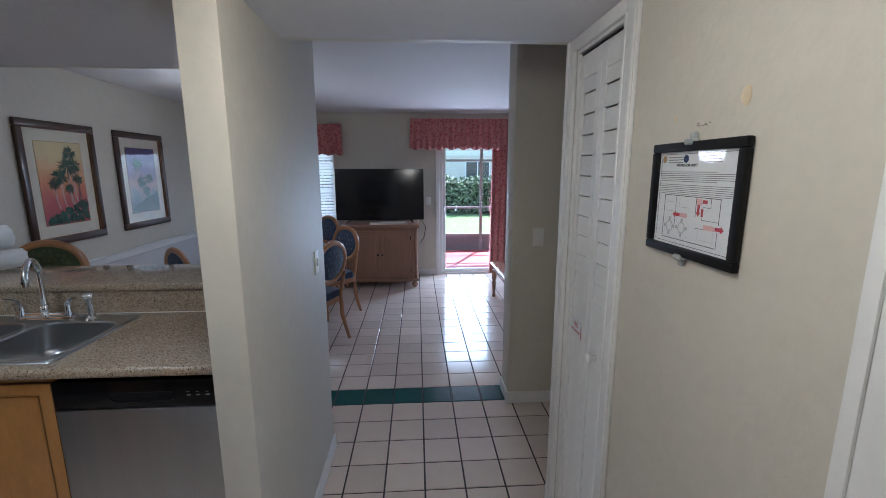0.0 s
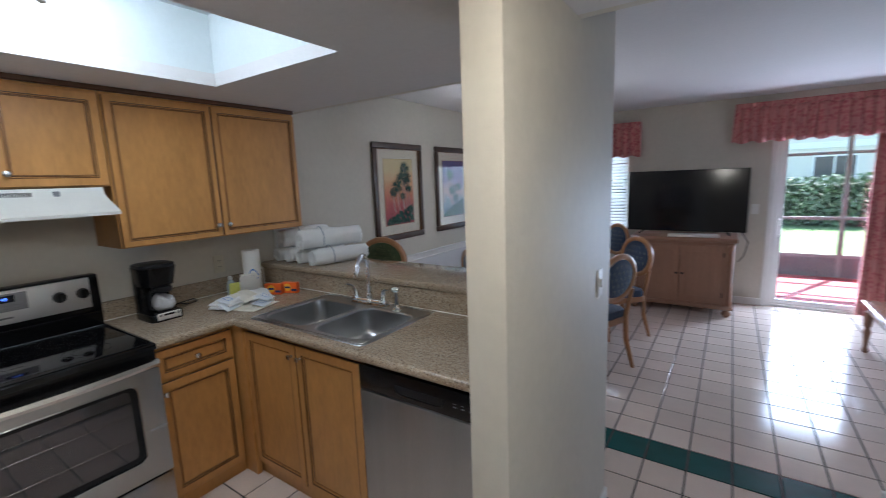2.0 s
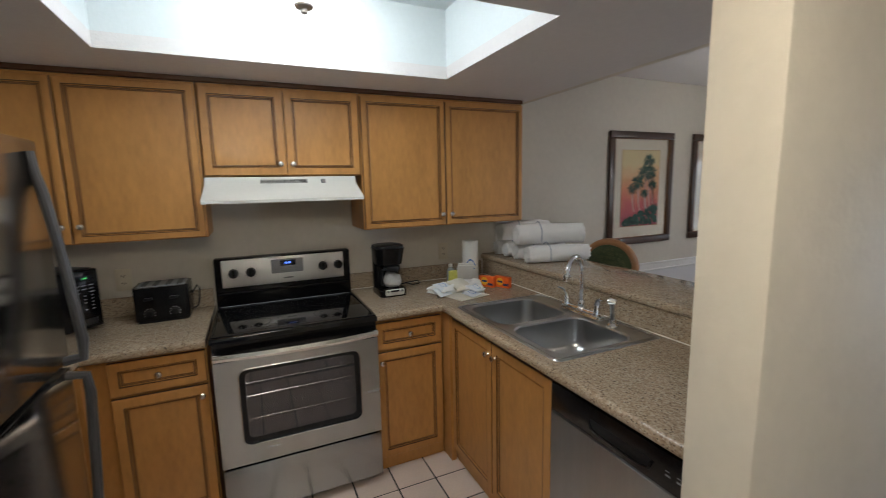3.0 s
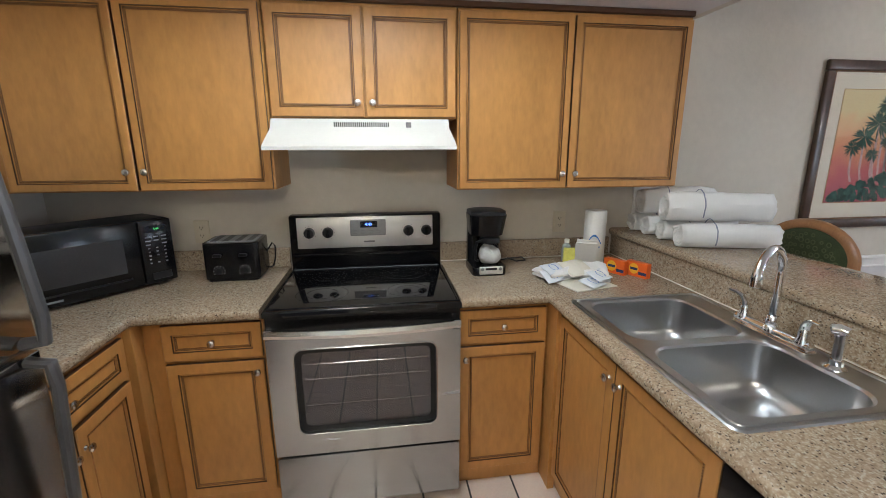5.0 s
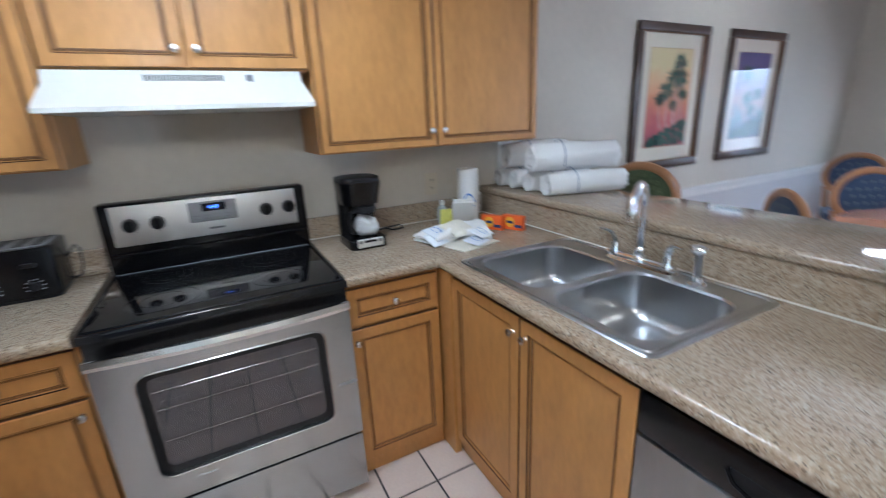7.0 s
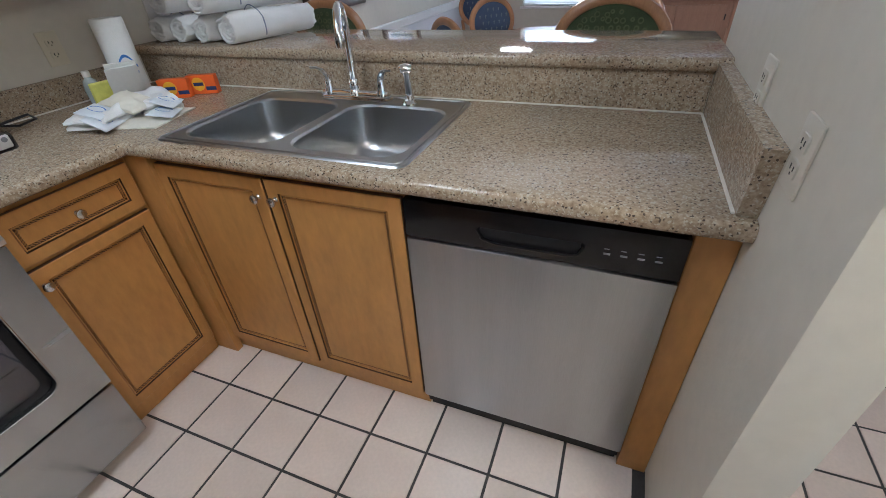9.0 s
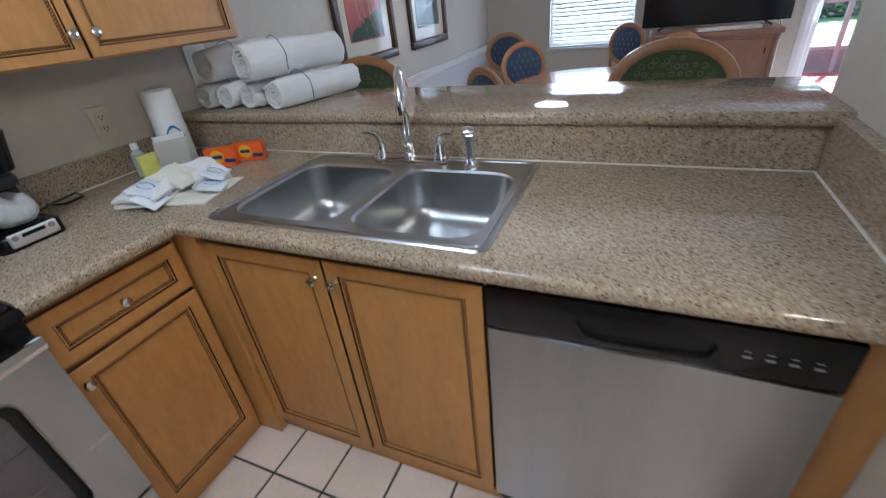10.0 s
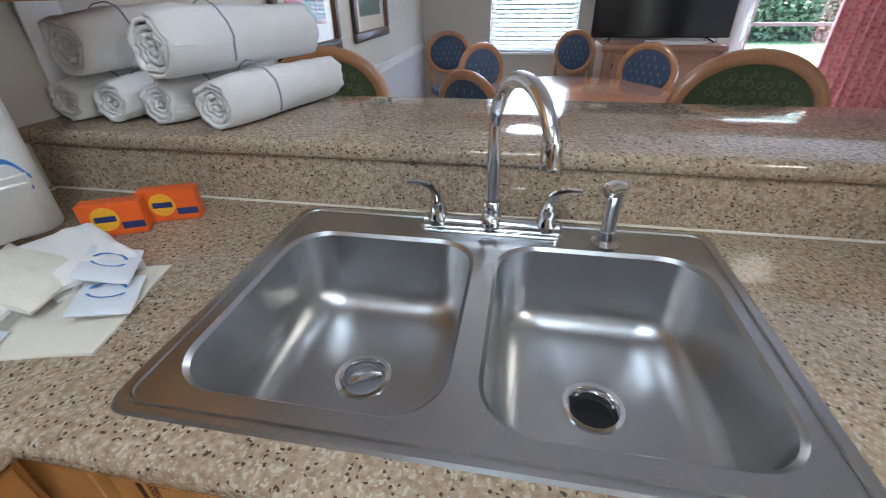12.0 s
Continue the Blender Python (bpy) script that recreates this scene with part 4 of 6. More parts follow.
BD = thing("bifold_door", pose(XH + 0.012, y0 + 0.014, 0.012), "white louvred bifold closet door, closed", "door")
span = (y1 - y0 - 0.03) / 2
for k in range(2):
    a = k * (span + 0.004)
    st = 0.036
    leaf = part("leaf", B(0, 0.028, a, a + st, 0, 2.03, 0.002), TRIM, BD)
    part("stile", B(0, 0.028, a + span - st, a + span, 0, 2.03, 0.002), TRIM, leaf)
    for zz in ((0, 0.11), (1.945, 2.03)):
        part("rail", B(0.001, 0.027, a + st, a + span - st, zz[0], zz[1], 0.002), TRIM, leaf)
    z = 0.125
    while z < 1.93:
        if z < 1.90:
            bm = B(-0.003, 0.003, a + st + 0.001, a + span - st - 0.001, -0.0366, 0.0366, 0.001)
            ob = part("slat", bm, TRIM, leaf, at=pose(0.0085, 0, z + 0.03, 0, 5, 0))
        z += 0.077 if k == 0 else 0.077
part("knob", lathe([(0.010, 0), (0.009, 0.012), (0.016, 0.022), (0.018, 0.03), (0.012, 0.038), (0, 0.040)], 18, m=pose(0, 0.09, 0.93, 0, -90, 0)), TRIM, BD, "small white wooden knob")
part("track", B(0.0, 0.03, 0.0, 2 * span, 2.033, 2.039), BLACKM, BD)
fs = thing("fire_extinguisher_sticker", pose(XH + 0.0085, 2.475, 0.985, 90, 0, -90), "small white sticker with red lettering", "sticker")
part("backing", B(-0.055, 0.055, -0.034, 0.034, 0, 0.0015), NOTICE_PAPER, fs)
lettering("text", "FIRE", 0.026, pose(-0.005, 0.014, 0.0017), RED, fs)
lettering("text", "EXTINGUISHER", 0.0128, pose(-0.006, -0.012, 0.0017), RED, fs)
part("red_bar", B(0.047, 0.052, -0.031, 0.024, 0.0015, 0.002), RED, fs)


def notice():
    n = thing("framed_notice", pose(XH - 0.001, 1.811, 1.546, 90, 0, -90), "black framed evacuation notice sheet hung on clear clips", "framed notice")
    w, h, f = 0.160, 0.132, 0.021
    for nm, q in (("frame_rail", (-w, w, h - f, h)), ("frame_rail", (-w, w, -h, -h + f)), ("frame_stile", (-w, -w + f, -h + f, h - f)), ("frame_stile", (w - f, w, -h + f, h - f))):
        part(nm, B(q[0], q[1], q[2], q[3], 0.0, 0.017, 0.004, 2), FRAME_BLACK, n)
    part("sheet", B(-w + f, w - f, -h + f, h - f, 0.002, 0.005), NOTICE_PAPER, n)
    lettering("heading", "NOTICE FOR GUEST", 0.0085, pose(-0.03, 0.079, 0.0056), INKK, n)
    bm = bmesh.new()
    for k in range(13):
        yy = 0.064 - k * 0.0043
        if k == 6:
            continue
        B(-0.127, 0.125 - (0.05 if k in (0, 5) else 0), yy - 0.0007, yy + 0.0007, 0.0051, 0.0054, bm=bm)
    for k in range(3):
        B(-0.105, -0.045, 0.098 - k * 0.006 - 0.001, 0.098 - k * 0.006 + 0.001, 0.0051, 0.0054, bm=bm)
        B(0.02, 0.085, 0.098 - k * 0.006 - 0.001, 0.098 - k * 0.006 + 0.001, 0.0051, 0.0054, bm=bm)
    part("text_bars", bm, INKG, n)
    bm = bmesh.new()
    for q in ((-0.132, 0.131, 0.105, 0.106), (-0.132, 0.131, -0.106, -0.105), (-0.132, -0.131, -0.105, 0.105)):
        B(*q, 0.0051, 0.0054, bm=bm)
    plan = [(-0.105, 0.095, 0.008, 0.0095), (-0.105, -0.1035, -0.095, 0.008), (0.0935, 0.095, -0.045, 0.008), (-0.105, 0.09, -0.096, -0.0945), (-0.058, -0.057, -0.065, 0.008),
            (0.016, 0.0175, -0.035, 0.008), (0.04, 0.041, -0.04, -0.012), (0.04, 0.065, -0.0125, -0.0115), (0.065, 0.066, -0.0125, 0.008), (0.04, 0.095, -0.0405, -0.0395), (0.02, 0.05, -0.0605, -0.0595), (0.092, 0.0932, -0.095, -0.06)]
    for q in plan:
        B(*q, 0.0051, 0.0054, bm=bm)
    part("plan_lines", bm, INKK, n)
    bm = bmesh.new()
    for cx, cy in ((-0.078, -0.066), (-0.03, -0.066)):
        t = lathe([(0.011, 0.0051), (0.0125, 0.0054), (0.014, 0.0051)], 16, m=pose(cx, cy, 0))
        join(bm, t)
        for dx, dy in ((0.018, 0), (-0.018, 0), (0, 0.018), (0, -0.018)):
            B(cx + dx - 0.004, cx + dx + 0.004, cy + dy - 0.004, cy + dy + 0.004, 0.0051, 0.0053, bm=bm)
    for q in ((-0.098, -0.065, -0.03, -0.029), (-0.098, -0.065, -0.008, -0.007), (-0.045, -0.008, -0.018, -0.017), (-0.045, -0.044, -0.017, 0.0), (0.03, 0.08, -0.085, -0.084), (0.03, 0.031, -0.084, -0.062), (0.08, 0.081, -0.084, -0.062)):
        B(*q, 0.0051, 0.0053, bm=bm)
    part("furniture_lines", bm, INKL, n)
    bm = bmesh.new()
    for cx, cy, rot in ((-0.053, -0.036, 180), (0.026, -0.02, -90), (0.098, -0.054, 0)):
        t = slab([(-0.013, -0.004), (0.004, -0.004), (0.004, -0.008), (0.014, 0), (0.004, 0.008), (0.004, 0.004), (-0.013, 0.004)], 0.0052, 0.0056, m=pose(cx, cy, 0, 0, 0, rot))
        join(bm, t)
    B(0.038, 0.054, -0.004, 0.004, 0.0052, 0.0056, bm=bm)
    B(0.036, 0.043, -0.033, -0.016, 0.0052, 0.0056, bm=bm)
    part("red_arrows", bm, RED, n)
    bm = B(-0.042, -0.012, -0.041, -0.031, 0.0051, 0.0054)
    B(0.048, 0.083, -0.060, -0.049, 0.0051, 0.0054, bm=bm)
    B(0.018, 0.036, -0.008, 0.006, 0.0051, 0.0054, bm=bm)
    part("pink_labels", bm, PINKP, n)
    part("emblem", lathe([(0, 0.0056), (0.009, 0.0056), (0.009, 0.005)], 20, m=pose(-0.035, 0.094, 0)), NAVY, n)
    part("emblem", lathe([(0, 0.0056), (0.0085, 0.0056), (0.0085, 0.005)], 20, m=pose(-0.12, 0.094, 0)), GOLDP, n)
    part("cover_glass", B(-w + f, w - f, -h + f, h - f, 0.0075, 0.0085), glass_mat("picture_glass_matte", gain=0.5), n).visible_shadow = False
    for sy in (-1, 1):
        bm = B(-0.028, 0.0, sy * h - 0.008, sy * h + 0.006, 0.0, 0.021, 0.003, 1)
        B(-0.022, -0.006, sy * h + (0.0 if sy > 0 else -0.022), sy * h + (0.022 if sy > 0 else 0.0), 0.0, 0.012, 0.003, 1, bm)
        part("clip", bm, CLIPM, n, "clear plastic mirror clip")
    return n


notice()
for y, z, r in ((1.69, 1.755, 0.014), (1.91, 1.735, 0.006)):
    t = bmesh.new()
    bmesh.ops.create_uvsphere(t, u_segments=14, v_segments=8, radius=1)
    for v in t.verts:
        v.co *= 1 + 0.25 * noise.noise(v.co * 2)
    bmesh.ops.transform(t, matrix=Matrix.Translation((XH, y, z)) @ Matrix.Diagonal((0.0015, r, r * 1.4, 1)), verts=t.verts)
    tagged(part("wall_patch", t, SPACKLE), "glossy dab of filler on the hall wall", "wall patch", kind="structure")
bm = bmesh.new()
for k in range(9):
    yy, zz = 1.80 + random.uniform(-0.035, 0.03), 1.712 + random.uniform(-0.005, 0.005)
    B(XH - 0.0008, XH, yy, yy + 0.006, zz, zz + 0.0016, bm=bm)
for k in range(7):
    yy = 1.78 + k * 0.006
    B(XH - 0.0008, XH, yy, yy + 0.005, 2.06 + k * 0.002, 2.0616 + k * 0.002, bm=bm)
tagged(part("wall_scuff", bm, SCUFF), "small dark scuff marks on the hall wall", "scuff", kind="stuff")


def wall_plate(name, m, label, kind, paint=None):
    """A wall plate: 'switch' rocker, 'outlet' duplex or 'card' tall switch; faces -y of m."""
    p = thing(name, m, label, "switch" if kind != "outlet" else "outlet")
    ma = paint or (IVORYP if kind == "outlet" else WHITEP)
    part("plate", B(-0.036, 0.036, -0.006, 0, -0.058, 0.058, 0.004, 2), ma, p)
    if kind == "outlet":
        for s in (-1, 1):
            o = part("socket", slab(rounded(-0.017, 0.017, -0.014, 0.014, 0.008), 0, 0.003, m=pose(0, -0.006, s * 0.02, 90, 0, 0)), ma, p)
            bm = B(-0.008, -0.005, -0.0096, -0.009, s * 0.02 - 0.002, s * 0.02 + 0.007)
            B(0.005, 0.008, -0.0096, -0.009, s * 0.02 - 0.002, s * 0.02 + 0.006, bm=bm)
            B(-0.002, 0.002, -0.0096, -0.009, s * 0.02 - 0.009, s * 0.02 - 0.005, bm=bm)
            part("slots", bm, BLACKM, o)
    else:
        part("toggle", B(-0.009, 0.009, -0.014, -0.006, -0.018, 0.018, 0.003, 2), ma, p)
    return p


wall_plate("wall_outlet", pose(XW, 2.665, 1.115, 0, 0, 90), "ivory duplex outlet above the backsplash", "outlet")
wall_plate("wall_outlet", pose(XW, 0.80, 1.115, 0, 0, 90), "ivory duplex outlet behind the microwave", "outlet")
wall_plate("wall_outlet", pose(SK, 2.638, 1.085, 0, 0, -90), "beige duplex outlet on the wall end above the backsplash", "outlet", PLATE)
wall_plate("wall_outlet", pose(SK, 2.325, 1.067, 0, 0, -90), "beige duplex outlet beside the counter's end", "outlet", PLATE)
wall_plate("light_switch", pose(SH, 2.985, 1.165, 0, 0, 90), "white light switch plate on the hall wall", "switch")
wall_plate("light_switch", pose(1.525, 3.60, 1.18), "ivory light switch on the passage wall", "switch")
wall_plate("light_switch", pose(0.905, YF, 1.15), "ivory light switch beside the sliding door", "switch")

# baseboards and chair rail
def board(x0, x1, y0_, y1_, z0=0.0, z1=0.085):
    return tagged(part("baseboard", B(x0, x1, y0_, y1_, z0, z1, 0.003, 1), TRIM), "white painted baseboard", "baseboard", kind="structure")


board(SH, SH + 0.012, SY0 - 0.012, SY1 + 0.012)
board(SK + 0.001, SH - 0.001, SY0 - 0.012, SY0)
board(XH - 0.012, XH, 1.408, 2.096)
board(XH - 0.012, XH, 2.674, 2.712)
board(1.340, XE, 3.588, 3.60)
board(1.340, 1.352, 3.60, 3.827)
board(1.352, XE, 3.815, 3.827)
board(XW, DX0 - 0.06, YF - 0.012, YF)
board(XW, XW + 0.012, 3.14, YF - 0.013)
bm = B(XW, XW + 0.012, 3.13, YF, 0.762, 0.84, 0.003, 1)
B(XW, XW + 0.024, 3.13, YF, 0.822, 0.84, 0.005, 2, bm)
B(XW, XW + 0.018, 3.13, YF, 0.766, 0.777, 0.003, 1, bm)
tagged(part("chair_rail", bm, TRIM), "white moulded chair rail along the dining wall", "trim", kind="structure")
tagged(part("dado", B(XW, XW + 0.004, 3.13, YF, 0.09, 0.761), mat("dado_paint", (0.66, 0.65, 0.66), 0.5, vary=0.04, bump=0.1)), "pale painted lower wall of the dining area", "wall", kind="structure")


# ---- pictures ----
FRAMEW = mat("frame_dark_wood", (0.055, 0.026, 0.014), 0.35, vary=0.4, grain=50, coat=0.2)
FRAMEG = mat("frame_bronze", (0.20, 0.10, 0.045), 0.35, 0.5, vary=0.3)
MATB = mat("picture_mat_cream", (0.74, 0.69, 0.58), 0.7, vary=0.03)
LEAF1 = mat("painted_leaf", (0.03, 0.085, 0.06), 0.7, vary=0.5, island=0.5)
LEAF2 = mat("painted_shrub", (0.035, 0.09, 0.07), 0.7, vary=0.5, scale=30, island=0.4)
TRUNKP = mat("painted_trunk", (0.55, 0.36, 0.33), 0.7, vary=0.25, scale=30)


def wash(name, stops):
    m = mat(name, (0.5, 0.5, 0.5), 0.6)
    nt = m.node_tree
    tc = nt.nodes.new("ShaderNodeTexCoord")
    sep = nt.nodes.new("ShaderNodeSeparateXYZ")
    nz = nt.nodes.new("ShaderNodeTexNoise")
    nz.inputs["Scale"].default_value, nz.inputs["Detail"].default_value = 9, 5
    ad = nt.nodes.new("ShaderNodeMath")
    ad.operation, ad.inputs[1].default_value = "MULTIPLY_ADD", 0.35
    nt.links.new(tc.outputs["Generated"], sep.inputs[0])
    nt.links.new(tc.outputs["Object"], nz.inputs["Vector"])
    nt.links.new(nz.outputs[0], ad.inputs[0])
    nt.links.new(sep.outputs["Z"], ad.inputs[2])
    r = ramp(nt, [(p + 0.17, c) for p, c in stops])
    nt.links.new(ad.outputs[0], r.inputs["Fac"])
    nt.links.new(r.outputs[0], nt.nodes["Principled BSDF"].inputs["Base Color"])
    return m


SUNSET = wash("painted_sunset", [(0.0, (0.42, 0.09, 0.12)), (0.28, (0.55, 0.13, 0.13)), (0.5, (0.72, 0.30, 0.16)), (0.75, (0.74, 0.50, 0.26)), (0.92, (0.72, 0.60, 0.33))])
DUSK = wash("painted_dusk", [(0.0, (0.08, 0.13, 0.14)), (0.25, (0.20, 0.28, 0.30)), (0.45, (0.55, 0.38, 0.34)), (0.65, (0.30, 0.24, 0.38)), (0.85, (0.10, 0.09, 0.24))])


def picture(y, w, sky_mat, label, crowns, seed):
    """Palm picture on the west wall, faces +x."""
    rnd = random.Random(seed)
    p = thing("framed_picture", pose(XW, y, 1.512, 0, 0, 90), label, "picture", "palm pictures")
    h, f = 0.482, 0.058
    w /= 2
    for nm, q in (("frame_rail", (-w, w, h - f, h)), ("frame_rail", (-w, w, -h, -h + f)), ("frame_stile", (-w, -w + f, -h + f + 0.0005, h - f - 0.0005)), ("frame_stile", (w - f, w, -h + f + 0.0005, h - f - 0.0005))):
        a = part(nm, B(q[0], q[1], -0.030, 0, q[2], q[3], 0.010, 3), FRAMEW, p)
    i = f - 0.004
    for q in ((-w + i, w - i, h - i - 0.009, h - i), (-w + i, w - i, -h + i, -h + i + 0.009), (-w + i, -w + i + 0.009, -h + i, h - i), (w - i - 0.009, w - i, -h + i, h - i)):
        part("fillet", B(q[0], q[1], -0.022, -0.006, q[2], q[3], 0.002), FRAMEG, p, "bronze beaded inner edge")
    bm = bmesh.new()
    for k in range(int((2 * h - 2 * f) / 0.016)):
        z = -h + f + 0.008 + k * 0.016
        for x in (-w + f - 0.008, w - f + 0.008):
            B(x - 0.004, x + 0.004, -0.032, -0.026, z - 0.005, z + 0.005, 0.002, 1, bm)
    tagged(part("beading", bm, FRAMEG, p), kind="stuff")
    mw = 0.098
    part("mat_board", B(-w + f, w - f, -0.006, -0.002, -h + f, h - f), MATB, p)
    ax, az = w - f - mw, h - f - mw
    part("bevel", B(-ax - 0.004, ax + 0.004, -0.0072, -0.006, -az - 0.004, az + 0.004), GOLDP, p)
    art = part("painting", B(-ax, ax, -0.0085, -0.0065, -az, az), sky_mat, p)
    bm = bmesh.new()
    for x, z, r in crowns:
        for k in range(60):
            t = rnd.uniform(0, 2 * math.pi)
            L = r * rnd.uniform(0.65, 1.15)
            tip = Vector((x + L * math.cos(t), 0, z + L * math.sin(t) * 0.85 - 0.10 * L))
            d = (tip - Vector((x, 0, z))).normalized()
            s = Vector((-d.z, 0, d.x)) * r * 0.055
            mid = Vector((x, 0, z)).lerp(tip, 0.6)
            yv = -0.0088 - rnd.uniform(0, 0.0008)
            vs = []
            for q in (Vector((x, 0, z)), mid + s, tip, mid - s):
                vs.append(bm.verts.new((max(-ax, min(ax, q.x)), yv, max(-az, min(az, q.z)))))
            bm.faces.new(vs)
    part("palm_crown", bm, LEAF1, art)
    bm = bmesh.new()
    for x, z, r in crowns:
        pts = [(x, z), (x + 0.012, (z - az) / 2 * 0.6 - 0.05), (x + 0.035, -az * 0.62)]
        for (xa, za), (xb, zb) in zip(pts, pts[1:]):
            vs = [bm.verts.new(q) for q in ((xa - 0.007, -0.0087, za), (xa + 0.007, -0.0087, za), (xb + 0.009, -0.0087, zb), (xb - 0.009, -0.0087, zb))]
            bm.faces.new(vs)
    part("palm_trunk", bm, TRUNKP, art)
    bm = bmesh.new()
    for k in range(150):
        u = rnd.uniform(0, 1)
        x = -ax + 0.03 + u * (2 * ax - 0.04)
        z = -az + 0.015 + rnd.uniform(0, 0.03 + 0.15 * u)
        r = rnd.uniform(0.012, 0.03)
        vs = [bm.verts.new((max(-ax, min(ax, x + r * math.cos(t) * rnd.uniform(0.6, 1))), -0.0092 - 0.000008 * k, max(-az, min(az, z + r * math.sin(t) * rnd.uniform(0.6, 1))))) for t in [radians(40 * q) for q in range(9)]]
        try:
            bm.faces.new(vs)
        except ValueError:
            pass
    part("shrub", bm, LEAF2, art)
    part("glass", B(-w + f, w - f, -0.0135, -0.0125, -h + f, h - f), GLASS, p).visible_shadow = False
    return p


picture(4.572, 0.762, SUNSET, "dark wood framed picture of palms at orange sunset", [(0.093, 0.245, 0.08), (0.055, 0.14, 0.105), (0.14, 0.15, 0.07), (-0.03, 0.065, 0.09), (-0.10, 0.0, 0.065), (0.145, 0.035, 0.06), (0.05, -0.04, 0.055)], 3)
picture(5.602, 0.775, DUSK, "dark wood framed picture of palms at purple dusk", [(-0.08, 0.17, 0.09), (-0.03, -0.01, 0.09), (0.10, 0.02, 0.08), (0.04, -0.10, 0.08)], 5)


# ---- counter things ----
PAPER = mat("paper_towel", (0.80, 0.79, 0.76), 0.85, vary=0.03, bump=0.4, bump_scale=220)
TERRY = mat("white_terry", (0.85, 0.84, 0.82), 0.95, vary=0.05, scale=12, grain=300, bump=0.9, bump_scale=420, sheen=0.3)
STRIPE = mat("towel_stripe", (0.25, 0.28, 0.36), 0.95, vary=0.2)
ORANGE = mat("box_orange", (0.80, 0.13, 0.02), 0.4, vary=0.08)
YELLOWC = mat("box_yellow", (0.85, 0.45, 0.03), 0.4)
SPONGE = mat("sponge_yellow", (0.70, 0.68, 0.16), 0.9, vary=0.15, bump=0.6, bump_scale=250)
CUPCL = mat("soap_bottle", (0.40, 0.45, 0.44), 0.2, vary=0.1)


def towel_roll(m, length, r, label, seed):
    """A rolled bath towel: a spiral sheet with a soft outline and a stripe."""
    rnd = random.Random(seed)
    t = thing("rolled_towel", m, label, "towel", "rolled towels")
    turns, n, nl = 4.2, 110, 20

    def at(a, u, k):
        """A point of the spiral: lumpy, rounded at the ends and flat where it rests."""
        c, d = math.cos(a), math.sin(a)
        rr = r * (0.10 + 0.88 * k) * (1 + 0.16 * noise.noise(Vector((1.3 * c, 1.3 * d, u * 2.4 + seed))) + 0.05 * noise.noise(Vector((4 * c, 4 * d, u * 9 + seed))))
        rr *= 1 - 0.10 * (abs(2 * u - 1) ** 5) * k
        x, z = rr * c * 1.03, rr * d
        return x, (max(z, -r * 0.80) if z < 0 else z * 0.97)

    bm = bmesh.new()
    rows = []
    for j in range(nl + 1):
        u = j / nl
        row = []
        for k in range(n + 1):
            a = 2 * math.pi * turns * k / n
            x, z = at(a, u, k / n)
            end = 1 if j == 0 else -1 if j == nl else 0
            y = u * length + end * (0.016 * (1 - k / n) + 0.012 * noise.noise(Vector((3 * math.cos(a), 3 * math.sin(a), k * 0.05 + seed))))
            row.append(bm.verts.new((x, y, z)))
        rows.append(row)
    for p, q in zip(rows, rows[1:]):
        for k in range(n):
            bm.faces.new((p[k], p[k + 1], q[k + 1], q[k]))
    ob = part("roll", bm, TERRY, t)
    so = ob.modifiers.new("thick", "SOLIDIFY")
    so.thickness = 0.009
    pts = []
    for k in range(37):
        a = radians(-30 + k * 7.5)
        x, z = at(a, 0.33, 0.99)
        q = 1 + 0.006 / math.hypot(x, z)
        pts.append((x * q, length * 0.33, z * q))
    part("stripe", tube(pts, 0.0028, 6, flat=0.5), STRIPE, t, "thin blue-grey woven stripe")
    return t


base = 1.072
tw = [(-2.068, 3.045, 0.060), (-1.940, 3.045, 0.060), (-1.808, 3.04, 0.060), (-1.650, 3.02, 0.065)]
for k, (x, y, r) in enumerate(tw):
    towel_roll(pose(x, y, base + r * 0.85, 0, 0, -9 if k < 3 else -13), 0.42 if k == 3 else 0.36, r, "white terry towel rolled up on the breakfast bar", 11 + k)
towel_roll(pose(-1.985, 3.03, base + 0.172, 0, 0, -8), 0.38, 0.076, "white terry towel roll stacked on other rolls", 21)
towel_roll(pose(-1.745, 3.00, base + 0.172, 0, 0, -15), 0.46, 0.076, "white terry towel roll stacked on top", 22)
lc = thing("leaning_card", pose(XW + 0.003, 3.145, 1.27, 0, 0, 90), "white folded card leaning on the wall behind the towels", "card")
part("sheet", B(-0.05, 0.06, -0.006, 0, -0.19, 0.11, 0.001), WHITEP, lc)

# paper towel roll
pt = thing("paper_towel_roll", pose(-1.975, 2.79, 0.9205), "wrapped white paper towel roll standing upright", "paper towels")
bm = lathe([(0.018, 0.001), (0.052, 0.0), (0.0545, 0.004), (0.0545, 0.274), (0.052, 0.280), (0.02, 0.282), (0.018, 0.274), (0.018, 0.001)], 36)
part("roll", bm, PAPER, pt)
bm = bmesh.new()
for k in range(26):
    a = radians(-62 + 70 * k / 25)
    b2 = radians(-62 + 70 * (k + 1) / 25)
    u, u2 = k / 25, min(1, (k + 1) / 25)
    za, zb = 0.115 + 0.04 * math.sin(math.pi * u), 0.115 + 0.04 * math.sin(math.pi * u2)
    vs = [bm.verts.new((0.0552 * math.cos(t), 0.0552 * math.sin(t), z)) for t, z in ((a, za - 0.005), (b2, zb - 0.005), (b2, zb + 0.005), (a, za + 0.005))]
    bm.faces.new(vs)
for k in range(5):
    a = radians(-50 + k * 12)
    vs = [bm.verts.new((0.0552 * math.cos(t), 0.0552 * math.sin(t), z)) for t, z in ((a, 0.09), (a + 0.12, 0.09), (a + 0.12, 0.098), (a, 0.098))]
    bm.faces.new(vs)
